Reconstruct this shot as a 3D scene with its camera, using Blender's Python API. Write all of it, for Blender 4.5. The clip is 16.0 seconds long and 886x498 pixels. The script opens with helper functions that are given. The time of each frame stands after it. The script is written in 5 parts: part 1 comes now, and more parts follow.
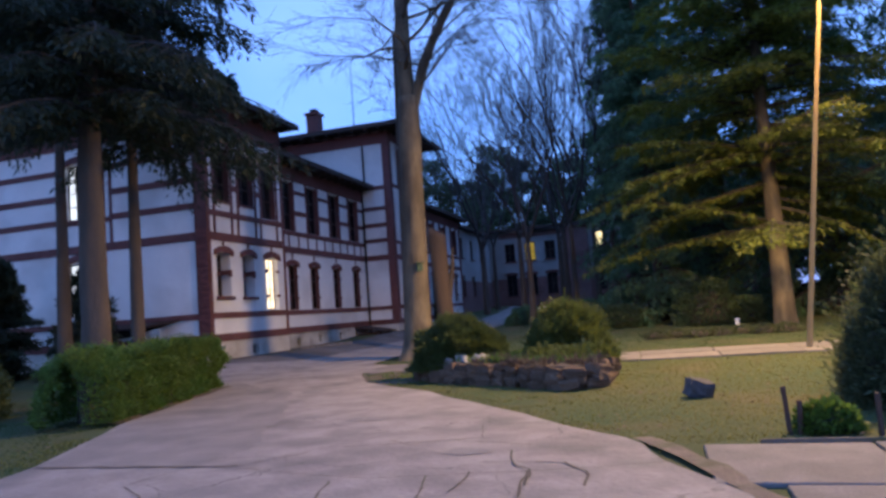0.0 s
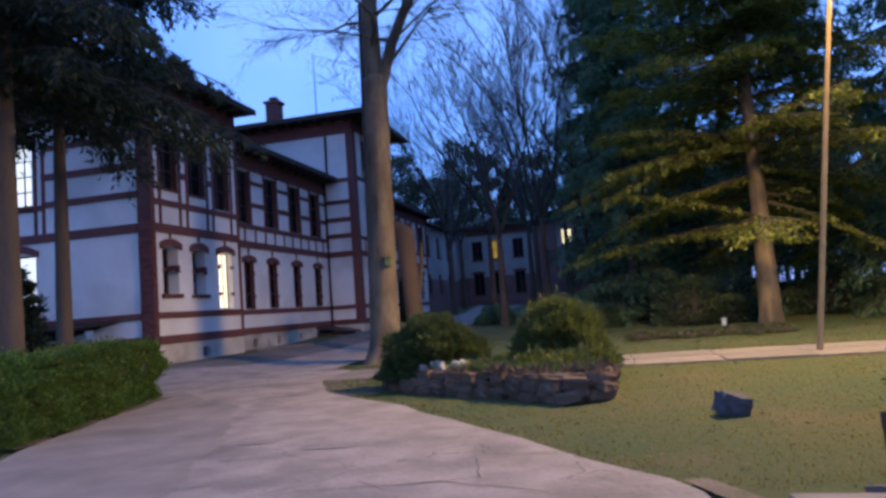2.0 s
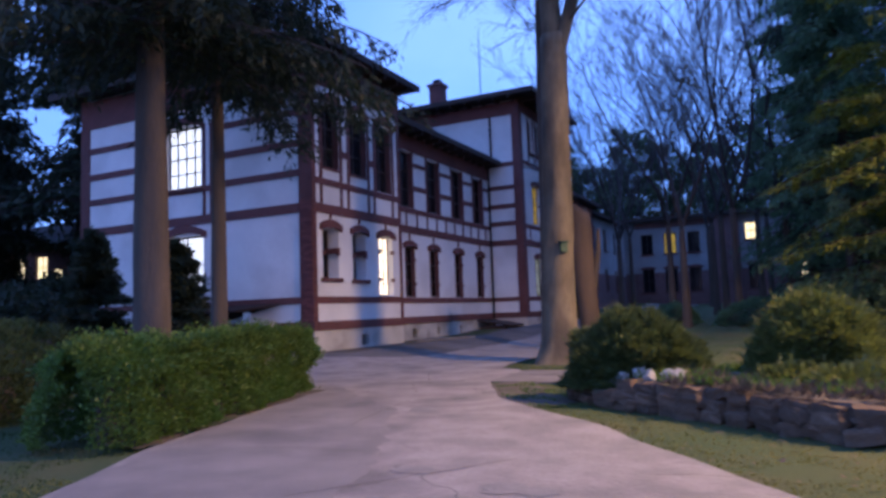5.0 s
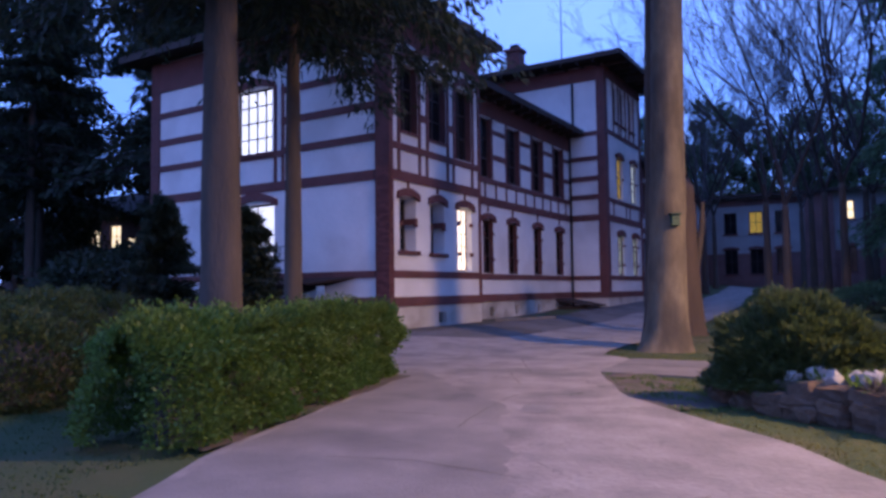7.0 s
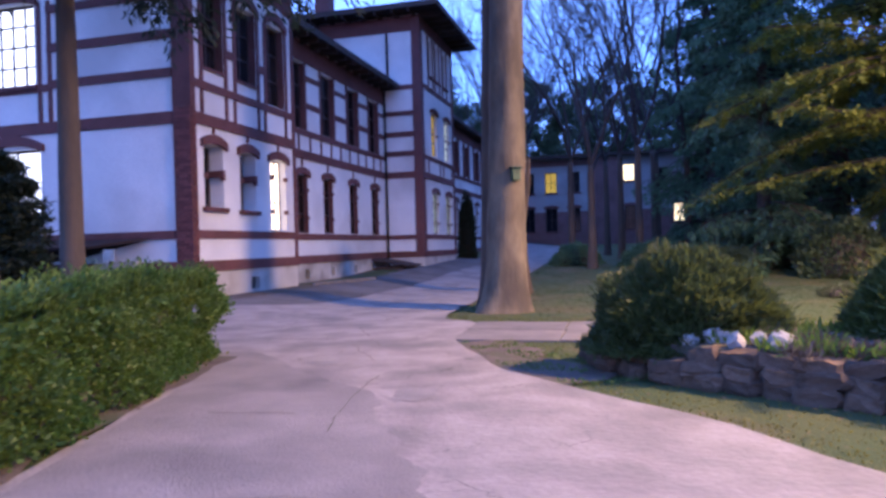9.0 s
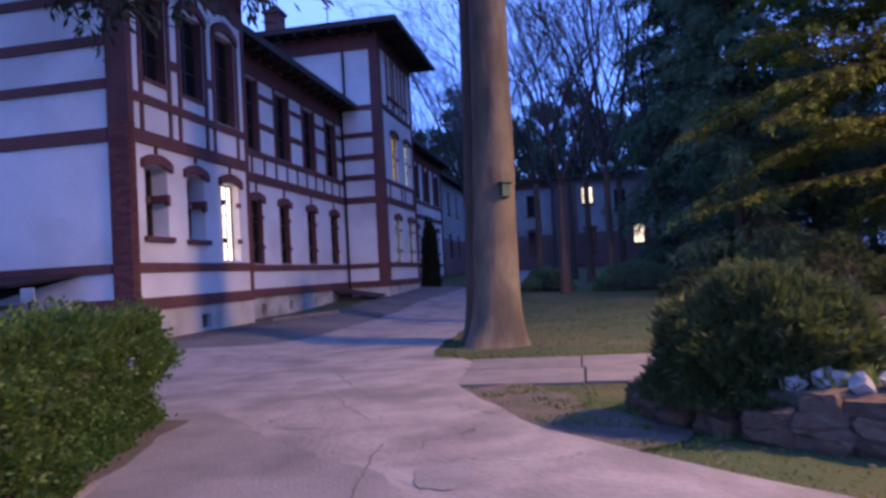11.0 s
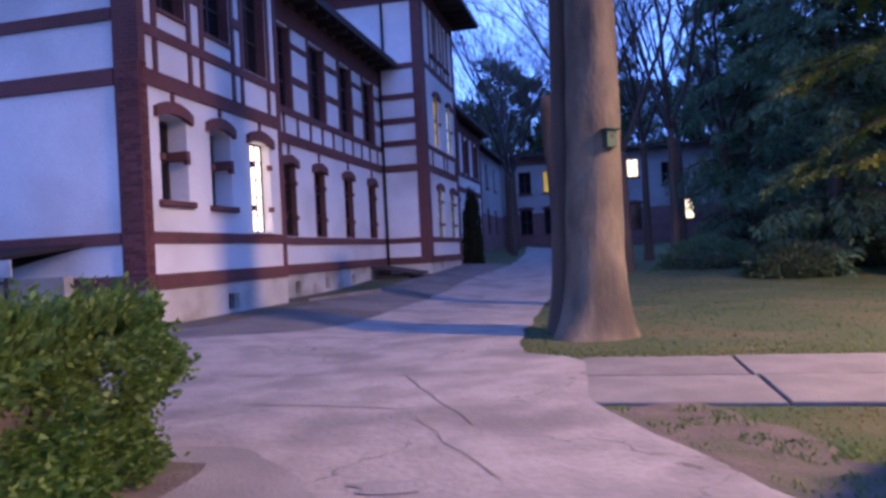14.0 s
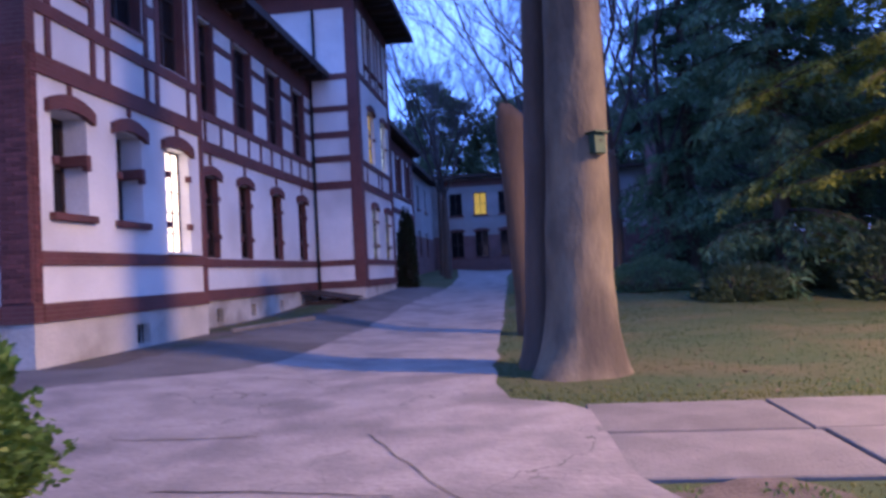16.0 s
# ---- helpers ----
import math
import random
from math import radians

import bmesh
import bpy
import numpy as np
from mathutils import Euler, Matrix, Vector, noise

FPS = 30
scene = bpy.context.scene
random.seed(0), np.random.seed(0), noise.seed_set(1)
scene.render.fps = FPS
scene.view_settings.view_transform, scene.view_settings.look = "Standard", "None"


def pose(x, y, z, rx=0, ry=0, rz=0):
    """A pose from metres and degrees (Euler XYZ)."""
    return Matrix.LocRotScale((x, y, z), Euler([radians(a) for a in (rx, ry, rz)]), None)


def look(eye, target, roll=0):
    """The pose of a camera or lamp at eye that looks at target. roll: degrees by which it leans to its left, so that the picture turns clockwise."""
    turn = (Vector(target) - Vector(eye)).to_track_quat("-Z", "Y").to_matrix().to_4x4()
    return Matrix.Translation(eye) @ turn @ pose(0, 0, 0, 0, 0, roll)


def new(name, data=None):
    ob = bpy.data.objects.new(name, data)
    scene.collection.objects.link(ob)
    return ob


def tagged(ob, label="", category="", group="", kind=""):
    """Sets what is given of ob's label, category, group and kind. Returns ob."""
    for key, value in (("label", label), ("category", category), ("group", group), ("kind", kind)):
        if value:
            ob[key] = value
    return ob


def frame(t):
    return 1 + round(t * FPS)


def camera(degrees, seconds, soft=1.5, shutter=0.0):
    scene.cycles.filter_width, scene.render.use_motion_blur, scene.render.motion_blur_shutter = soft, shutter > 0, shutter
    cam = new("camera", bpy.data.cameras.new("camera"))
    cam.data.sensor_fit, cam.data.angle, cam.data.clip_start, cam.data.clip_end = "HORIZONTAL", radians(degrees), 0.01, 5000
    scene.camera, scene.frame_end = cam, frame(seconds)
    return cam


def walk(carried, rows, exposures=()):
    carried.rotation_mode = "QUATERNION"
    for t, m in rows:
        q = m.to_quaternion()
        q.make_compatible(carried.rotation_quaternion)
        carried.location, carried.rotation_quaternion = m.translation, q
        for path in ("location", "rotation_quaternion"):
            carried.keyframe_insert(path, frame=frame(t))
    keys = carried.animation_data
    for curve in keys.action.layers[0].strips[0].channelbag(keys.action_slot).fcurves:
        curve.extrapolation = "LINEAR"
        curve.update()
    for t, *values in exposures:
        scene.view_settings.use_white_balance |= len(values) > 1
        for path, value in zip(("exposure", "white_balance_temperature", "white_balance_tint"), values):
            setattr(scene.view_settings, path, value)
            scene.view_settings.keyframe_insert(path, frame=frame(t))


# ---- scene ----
cam = camera(64.6, 16.0, soft=3.0, shutter=0.5)
PATH = [
    (0, (0.301, 1.171, 1.599), (-0.264, 3.081, 1.776), -4.3),
    (0.5, (0.037, 1.589, 1.638), (-0.497, 3.511, 1.791), -4.2),
    (1, (-0.189, 2.028, 1.654), (-0.72, 3.949, 1.82), -4.3),
    (1.5, (-0.373, 2.578, 1.645), (-0.839, 4.516, 1.815), -4.0),
    (2, (-0.51, 3.159, 1.62), (-0.976, 5.097, 1.787), -4.3),
    (2.5, (-0.719, 3.51, 1.619), (-1.172, 5.449, 1.806), -4.1),
    (3, (-0.873, 3.962, 1.551), (-1.335, 5.901, 1.715), -3.5),
    (3.5, (-1.032, 4.461, 1.593), (-1.634, 6.359, 1.782), -3.7),
    (4, (-1.283, 4.902, 1.57), (-1.892, 6.798, 1.754), -3.4),
    (4.5, (-1.544, 5.353, 1.549), (-2.292, 7.197, 1.745), -2.7),
    (5, (-1.928, 5.648, 1.563), (-2.811, 7.433, 1.74), -2.1),
    (5.2, (-2.099, 5.79, 1.565), (-3.003, 7.568, 1.702), -2.4),
    (7.3, (-3.715, 7.189, 1.602), (-4.762, 8.889, 1.709), -0.7),
    (7.5, (-3.852, 7.296, 1.62), (-4.833, 9.038, 1.693), -1.0),
    (8, (-4.251, 7.668, 1.639), (-5.099, 9.479, 1.692), -0.4),
    (8.5, (-4.625, 7.986, 1.652), (-5.345, 9.852, 1.67), -0.5),
    (9, (-5.005, 8.423, 1.601), (-5.526, 10.354, 1.592), -1.6),
    (9.5, (-5.338, 8.868, 1.617), (-5.817, 10.809, 1.664), -2.8),
    (9.7, (-5.444, 9.038, 1.602), (-5.873, 10.991, 1.641), -2.7),
    (11.8, (-6.694, 10.966, 1.591), (-7.063, 12.93, 1.671), -3.5),
    (12, (-6.841, 11.138, 1.598), (-7.21, 13.102, 1.669), -3.8),
    (12.5, (-7.084, 11.517, 1.556), (-7.488, 13.473, 1.656), -3.3),
    (13, (-7.279, 12.011, 1.571), (-7.749, 13.954, 1.635), -2.5),
    (13.5, (-7.525, 12.463, 1.546), (-7.964, 14.414, 1.532), -2.4),
    (14, (-7.744, 13.033, 1.539), (-8.2, 14.98, 1.546), -2.9),
    (14.5, (-8.047, 13.373, 1.564), (-8.444, 15.331, 1.658), -3.0),
    (15, (-8.244, 13.869, 1.57), (-8.539, 15.84, 1.744), -3.0),
    (15.5, (-8.517, 14.317, 1.569), (-8.826, 16.288, 1.712), -3.2),
    (16, (-8.682, 14.786, 1.563), (-8.92, 16.771, 1.625), -3.0),
]
walk(cam, [(t, look(eye, target, roll)) for t, eye, target, roll in PATH],
     exposures=[(0, -0.23, 5810, 18), (1, -0.28, 5810, 19), (2, -0.33, 5610, 19), (4, -0.38, 5460, 21), (5, -0.18, 5460, 29), (7.5, -0.29, 5320, 40), (8, -0.2, 5320, 39), (8.5, 0.2, 5270, 39), (9, 0.5, 5270, 37), (9.5, -0.1, 5270, 40), (12, -0.03, 5220, 45), (12.5, 0.17, 5220, 45), (13, 0.42, 5220, 43), (13.5, 0.52, 5220, 42), (14, 0.32, 5220, 42), (14.5, -0.08, 5220, 47), (15, -0.03, 5220, 47), (15.5, -0.08, 5220, 45), (16, 0.42, 5220, 41)])

# ---- world and lamps ----
world = bpy.data.worlds.new("dusk")
scene.world = world
world.use_nodes = True
wn = world.node_tree.nodes
sky = wn.new("ShaderNodeTexSky")
sky.sky_type, sky.sun_disc = "NISHITA", False
sky.sun_elevation, sky.sun_rotation = radians(2.0), radians(165)
sky.air_density, sky.dust_density, sky.ozone_density = 1.0, 0.4, 4.0
veil = wn.new("ShaderNodeMix")  # thin even cloud over the twilight sky
veil.data_type = "RGBA"
veil.inputs[0].default_value = 0.82
cloud_at, cloud, cloud_tone = wn.new("ShaderNodeTexCoord"), wn.new("ShaderNodeTexNoise"), wn.new("ShaderNodeValToRGB")
cloud.inputs["Scale"].default_value, cloud.inputs["Detail"].default_value, cloud.inputs["Distortion"].default_value = 2.2, 5, 0.6
cloud_tone.color_ramp.elements[0].position, cloud_tone.color_ramp.elements[0].color = 0.38, (0.20, 0.40, 0.98, 1)
cloud_tone.color_ramp.elements[1].position, cloud_tone.color_ramp.elements[1].color = 0.66, (0.32, 0.54, 1.08, 1)
world.node_tree.links.new(cloud_at.outputs["Generated"], cloud.inputs["Vector"])
world.node_tree.links.new(cloud.outputs["Fac"], cloud_tone.inputs["Fac"])
world.node_tree.links.new(cloud_tone.outputs["Color"], veil.inputs[7])
world.node_tree.links.new(sky.outputs["Color"], veil.inputs[6])
world.node_tree.links.new(veil.outputs[2], wn["Background"].inputs["Color"])
wn["Background"].inputs["Strength"].default_value = 1.46
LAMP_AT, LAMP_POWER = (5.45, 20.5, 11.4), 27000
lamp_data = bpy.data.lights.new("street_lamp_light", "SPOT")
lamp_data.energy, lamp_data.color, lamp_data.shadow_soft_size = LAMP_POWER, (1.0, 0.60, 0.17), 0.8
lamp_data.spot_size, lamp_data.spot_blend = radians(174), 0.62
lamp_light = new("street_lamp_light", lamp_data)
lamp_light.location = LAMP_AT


# ---- materials ----
def mat(name, c1, c2, scale=3.0, rough=0.8, bump=0.2, fine=40.0, c3=None, big=0.35, metal=0.0, stretch=(1, 1, 1), spread=0.0, island=False):
    """A surface of two colours mixed by coarse noise, fine grain for relief, and stains of a third colour."""
    m = bpy.data.materials.new(name)
    m.use_nodes = True
    n, l = m.node_tree.nodes, m.node_tree.links
    b = n["Principled BSDF"]
    co = n.new("ShaderNodeTexCoord")
    mp = n.new("ShaderNodeMapping")
    mp.inputs["Scale"].default_value = stretch
    l.new(co.outputs["Object"], mp.inputs["Vector"])
    def noise_tex(s, d=6):
        t = n.new("ShaderNodeTexNoise")
        t.inputs["Scale"].default_value, t.inputs["Detail"].default_value = s, d
        l.new(mp.outputs["Vector"], t.inputs["Vector"])
        return t
    def mix(fac, a, bb):
        x = n.new("ShaderNodeMix")
        x.data_type = "RGBA"
        l.new(fac, x.inputs["Factor"])
        for sock, v in (("A", a), ("B", bb)):
            s = [i for i in x.inputs if i.name == sock and i.type == "RGBA"][0]
            if isinstance(v, tuple):
                s.default_value = (*v, 1)
            else:
                l.new(v, s)
        return [o for o in x.outputs if o.type == "RGBA"][0]
    def ramp(fac, lo, hi):
        r = n.new("ShaderNodeMapRange")
        r.inputs["From Min"].default_value, r.inputs["From Max"].default_value = lo, hi
        l.new(fac, r.inputs["Value"])
        return r.outputs["Result"]
    coarse, grain = noise_tex(scale), noise_tex(fine, 4)
    col = mix(ramp(coarse.outputs["Fac"], 0.35, 0.65), c1, c2)
    col = mix(ramp(grain.outputs["Fac"], 0.2, 1.6), col, tuple(v * 0.45 for v in c1))
    if c3:
        col = mix(ramp(noise_tex(big, 7).outputs["Fac"], 0.5, 0.68), col, c3)
    if spread:
        if island:
            src = n.new("ShaderNodeNewGeometry").outputs["Random Per Island"]
        else:
            src = n.new("ShaderNodeObjectInfo").outputs["Random"]
        hs = n.new("ShaderNodeHueSaturation")
        l.new(ramp(src, 0, 1), hs.inputs["Value"])
        v = [x for x in n if x.type == "MAP_RANGE"][-1]
        v.inputs["To Min"].default_value, v.inputs["To Max"].default_value = 1 - spread, 1 + spread
        l.new(col, hs.inputs["Color"])
        col = hs.outputs["Color"]
    l.new(col, b.inputs["Base Color"])
    b.inputs["Roughness"].default_value, b.inputs["Metallic"].default_value = rough, metal
    if bump:
        bp = n.new("ShaderNodeBump")
        bp.inputs["Strength"].default_value, bp.inputs["Distance"].default_value = bump, 0.02
        l.new(grain.outputs["Fac"], bp.inputs["Height"])
        l.new(bp.outputs["Normal"], b.inputs["Normal"])
    return m


def brick_mat(name, c1, c2, mortar):
    """Brickwork laid in courses along the wall, for work too far off for single bricks."""
    m = mat(name, c1, c2, 2.0, 0.85, 0.3, 50, tuple(v * 0.5 for v in c1), 0.5)
    n, l = m.node_tree.nodes, m.node_tree.links
    b = n["Principled BSDF"]
    old = b.inputs["Base Color"].links[0].from_socket
    geo = n.new("ShaderNodeNewGeometry")
    sp, cb, ad = n.new("ShaderNodeSeparateXYZ"), n.new("ShaderNodeCombineXYZ"), n.new("ShaderNodeMath")
    l.new(geo.outputs["Position"], sp.inputs[0])
    l.new(sp.outputs["X"], ad.inputs[0]), l.new(sp.outputs["Y"], ad.inputs[1])
    l.new(ad.outputs[0], cb.inputs["X"]), l.new(sp.outputs["Z"], cb.inputs["Y"])
    br = n.new("ShaderNodeTexBrick")
    for k, v in (("Scale", 1.0), ("Mortar Size", 0.006), ("Brick Width", 0.26), ("Row Height", 0.078)):
        br.inputs[k].default_value = v
    br.inputs["Mortar"].default_value = (*mortar, 1)
    l.new(cb.outputs[0], br.inputs["Vector"])
    l.new(old, br.inputs["Color1"]), l.new(old, br.inputs["Color2"])
    l.new(br.outputs["Color"], b.inputs["Base Color"])
    return m


def glass(name, tint=(0.02, 0.022, 0.03)):
    m = mat(name, tint, tuple(v * 1.6 for v in tint), 1.0, 0.08, 0.0)
    m.node_tree.nodes["Principled BSDF"].inputs["IOR"].default_value = 1.27
    return m


def glow(name, c, strength, scale=2.0):
    """A lit curtain or lamp glass."""
    m = mat(name, c, tuple(v * 0.75 for v in c), scale, 0.7, 0.0, 6)
    b = m.node_tree.nodes["Principled BSDF"]
    m.node_tree.links.new(b.inputs["Base Color"].links[0].from_socket, b.inputs["Emission Color"])
    b.inputs["Emission Strength"].default_value = strength
    return m


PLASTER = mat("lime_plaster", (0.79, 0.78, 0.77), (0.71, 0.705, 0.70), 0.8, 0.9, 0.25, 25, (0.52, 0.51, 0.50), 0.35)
# greyer than the near plaster: dimness round the far houses put in its colour
FAR_DIM_PLASTER = mat("far_plaster_in_shade", (0.37, 0.37, 0.37), (0.30, 0.30, 0.30), 0.8, 0.9, 0.25, 25, (0.26, 0.25, 0.24), 0.3)
PLINTH = mat("rendered_plinth", (0.55, 0.53, 0.49), (0.42, 0.40, 0.36), 1.2, 0.92, 0.5, 20, (0.22, 0.20, 0.17), 0.6)
BRICK = brick_mat("red_brickwork", (0.155, 0.052, 0.048), (0.115, 0.040, 0.038), (0.14, 0.075, 0.065))
BRICK_PIECE = mat("red_brick", (0.165, 0.055, 0.048), (0.115, 0.040, 0.038), 5.0, 0.85, 0.4, 45, None, 1, 0, (1, 1, 1), 0.35)
BRICK_PALE = brick_mat("weathered_brickwork", (0.20, 0.10, 0.09), (0.15, 0.075, 0.07), (0.18, 0.13, 0.12))
ROOF = mat("dark_roofing", (0.035, 0.028, 0.028), (0.05, 0.035, 0.032), 2.0, 0.8, 0.4, 12)
ROOF.node_tree.nodes["Principled BSDF"].inputs["Specular IOR Level"].default_value = 0.1  # dull tarred felt
SOFFIT = mat("dark_stained_boards", (0.030, 0.018, 0.015), (0.045, 0.026, 0.02), 2.0, 0.75, 0.3, 30, None, 1, 0, (1, 8, 1))
FRAME = mat("brown_painted_wood", (0.045, 0.025, 0.02), (0.03, 0.018, 0.015), 4.0, 0.6, 0.2, 40)
IRON = mat("dark_iron", (0.02, 0.02, 0.022), (0.035, 0.028, 0.024), 6.0, 0.5, 0.2, 60, None, 1, 0.7)
PANE = glass("window_glass", (0.012, 0.011, 0.012))
LIT = glow("lit_white_curtain", (1.0, 0.80, 0.48), 2.6)
LIT_COOL = glow("lit_room_curtain", (0.95, 0.97, 0.86), 1.6)
LIT_DIM = glow("dim_lit_curtain", (0.80, 0.86, 0.60), 0.55)
LIT_YELLOW = glow("lit_yellow_curtain", (1.0, 0.62, 0.05), 0.36)
LIT_FAR = glow("lit_far_window", (1.0, 0.80, 0.36), 2.2)
CONCRETE = mat("old_concrete_road", (0.30, 0.265, 0.245), (0.20, 0.177, 0.166), 1.7, 0.85, 0.8, 14, (0.135, 0.12, 0.112), 0.75)
PATCH = mat("worn_concrete", (0.24, 0.22, 0.21), (0.18, 0.165, 0.16), 3.0, 0.9, 0.6, 25)
SLAB = mat("concrete_slab", (0.20, 0.18, 0.168), (0.14, 0.127, 0.12), 2.2, 0.88, 0.7, 28, (0.12, 0.108, 0.10), 0.9, 0, (1, 1, 1), 0.12)
CRACK = mat("earth_filled_joint", (0.11, 0.085, 0.07), (0.08, 0.075, 0.05), 4.0, 0.95, 0.6, 40)
def add_cracks(m, scale, width):
    """Fine wandering cracks over part of a surface."""
    n, l = m.node_tree.nodes, m.node_tree.links
    b = n["Principled BSDF"]
    old = b.inputs["Base Color"].links[0].from_socket
    co, wob, add = n.new("ShaderNodeTexCoord"), n.new("ShaderNodeTexNoise"), n.new("ShaderNodeVectorMath")
    wob.inputs["Scale"].default_value, wob.inputs["Detail"].default_value = 1.6, 5
    l.new(co.outputs["Object"], wob.inputs["Vector"])
    l.new(co.outputs["Object"], add.inputs[0]), l.new(wob.outputs["Color"], add.inputs[1])
    vo, edge, part_of, where, mul, x = n.new("ShaderNodeTexVoronoi"), n.new("ShaderNodeMapRange"), n.new("ShaderNodeTexNoise"), n.new("ShaderNodeMapRange"), n.new("ShaderNodeMath"), n.new("ShaderNodeMix")
    vo.feature = "DISTANCE_TO_EDGE"
    vo.inputs["Scale"].default_value = scale
    l.new(add.outputs[0], vo.inputs["Vector"])
    edge.inputs["From Min"].default_value, edge.inputs["From Max"].default_value, edge.inputs["To Min"].default_value, edge.inputs["To Max"].default_value = 0.0, width, 1.0, 0.0
    l.new(vo.outputs["Distance"], edge.inputs["Value"])
    part_of.inputs["Scale"].default_value = 0.35
    l.new(co.outputs["Object"], part_of.inputs["Vector"])
    where.inputs["From Min"].default_value, where.inputs["From Max"].default_value = 0.46, 0.56
    l.new(part_of.outputs["Fac"], where.inputs["Value"])
    mul.operation = "MULTIPLY"
    l.new(edge.outputs[0], mul.inputs[0]), l.new(where.outputs[0], mul.inputs[1])
    x.data_type = "RGBA"
    l.new(mul.outputs[0], x.inputs[0]), l.new(old, x.inputs[6])
    x.inputs[7].default_value = (0.06, 0.05, 0.045, 1)
    l.new(x.outputs[2], b.inputs["Base Color"])


add_cracks(CONCRETE, 0.42, 0.006)
DRY = mat("dry_brown_stems", (0.13, 0.085, 0.055), (0.17, 0.12, 0.075), 2.0, 0.9, 0.0, 20)
DRIVE_ASPHALT = mat("grey_drive_asphalt", (0.245, 0.22, 0.207), (0.175, 0.157, 0.149), 1.3, 0.88, 0.6, 40, (0.115, 0.104, 0.10), 0.5)
# warm ochre of the lamp's flare streak, for the added post
FLARE_OCHRE = mat("flare_streak_ochre", (0.40, 0.27, 0.10), (0.33, 0.22, 0.085), 3.0, 0.6, 0.1, 30)
APRON = mat("worn_asphalt", (0.150, 0.135, 0.127), (0.105, 0.094, 0.088), 1.2, 0.9, 0.7, 35, (0.065, 0.058, 0.054), 0.5)
EARTH = mat("bare_earth", (0.085, 0.066, 0.052), (0.13, 0.10, 0.08), 3.5, 0.95, 1.0, 25, (0.05, 0.065, 0.022), 1.1)
SANDY = mat("trodden_sandy_soil", (0.19, 0.15, 0.115), (0.13, 0.10, 0.078), 5.0, 0.95, 0.9, 25, (0.07, 0.075, 0.03), 1.4)
TURF = mat("lawn_turf", (0.036, 0.064, 0.013), (0.060, 0.072, 0.016), 0.5, 0.95, 0.9, 45, (0.080, 0.070, 0.024), 0.45)
BARK = mat("smooth_grey_bark", (0.185, 0.148, 0.098), (0.075, 0.058, 0.040), 2.4, 0.92, 1.0, 13, (0.060, 0.048, 0.037), 1.3, 0, (1, 1, 0.4))
BARK_DARK = mat("rough_dark_bark", (0.10, 0.075, 0.058), (0.065, 0.05, 0.04), 3.0, 0.92, 1.0, 26, None, 1, 0, (1, 1, 0.25))
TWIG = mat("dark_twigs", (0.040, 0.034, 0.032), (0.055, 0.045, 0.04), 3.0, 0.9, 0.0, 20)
DEADWOOD = mat("broken_bare_wood", (0.105, 0.070, 0.048), (0.065, 0.045, 0.034), 2.0, 0.9, 0.8, 25, None, 1, 0, (1, 1, 0.2))
def leaf(name, a, b, spread=0.35):
    m = mat(name, a, b, 0.7, 0.6, 0.0, 8, None, 1, 0, (1, 1, 1), spread, True)
    n, l = m.node_tree.nodes, m.node_tree.links
    p, thin, both = n["Principled BSDF"], n.new("ShaderNodeBsdfTranslucent"), n.new("ShaderNodeMixShader")
    l.new(p.inputs["Base Color"].links[0].from_socket, thin.inputs["Color"])
    both.inputs[0].default_value = 0.42
    l.new(p.outputs[0], both.inputs[1]), l.new(thin.outputs[0], both.inputs[2])
    l.new(both.outputs[0], n["Material Output"].inputs["Surface"])
    return m
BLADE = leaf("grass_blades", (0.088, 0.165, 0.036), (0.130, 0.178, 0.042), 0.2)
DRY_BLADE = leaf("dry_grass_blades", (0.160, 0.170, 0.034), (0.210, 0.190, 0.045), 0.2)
# darker green carries the shade on the far lawn and the verge
SHADE_BLADE = leaf("shaded_lawn_blades", (0.048, 0.095, 0.020), (0.066, 0.104, 0.024), 0.2)
HEDGE_LEAF = leaf("privet_leaves", (0.088, 0.172, 0.022), (0.130, 0.192, 0.028))
YEW_LEAF = leaf("yew_needles", (0.060, 0.090, 0.025), (0.090, 0.115, 0.030))
SPRUCE_LEAF = leaf("spruce_needles", (0.024, 0.038, 0.020), (0.034, 0.050, 0.022))
DARK_LEAF = leaf("dark_evergreen_foliage", (0.095, 0.200, 0.105), (0.120, 0.210, 0.100))
BEECH_LEAF = leaf("young_green_leaves", (0.170, 0.215, 0.034), (0.205, 0.235, 0.040))
# yew green brightened by the lamp's light on one bush; ferns share it
YEW_LAMPLIT_FERN = leaf("lamplit_yew_and_fern_green", (0.085, 0.115, 0.026), (0.120, 0.145, 0.032))
TREE_LEAF = leaf("dark_tree_leaves", (0.060, 0.105, 0.055), (0.085, 0.125, 0.060))
SHRUB_LEAF = leaf("grey_green_shrub_leaves", (0.085, 0.110, 0.050), (0.110, 0.130, 0.055))
STONE = mat("field_stone", (0.118, 0.070, 0.042), (0.160, 0.104, 0.066), 7.0, 0.92, 0.9, 20, None, 1, 0, (1, 1, 1), 0.28)
PALE_STONE = mat("pale_quartz_stone", (0.42, 0.40, 0.37), (0.30, 0.28, 0.26), 6.0, 0.8, 0.5, 30, None, 1, 0, (1, 1, 1), 0.2)
GREY_STONE = mat("grey_boulder", (0.11, 0.10, 0.105), (0.07, 0.065, 0.07), 4.0, 0.9, 0.9, 22)
STAKE = mat("weathered_stake_wood", (0.10, 0.055, 0.035), (0.07, 0.04, 0.03), 5.0, 0.9, 0.5, 40)
WHITE_PAINT = mat("white_painted_metal", (0.72, 0.72, 0.70), (0.62, 0.62, 0.60), 5.0, 0.5, 0.1, 40)
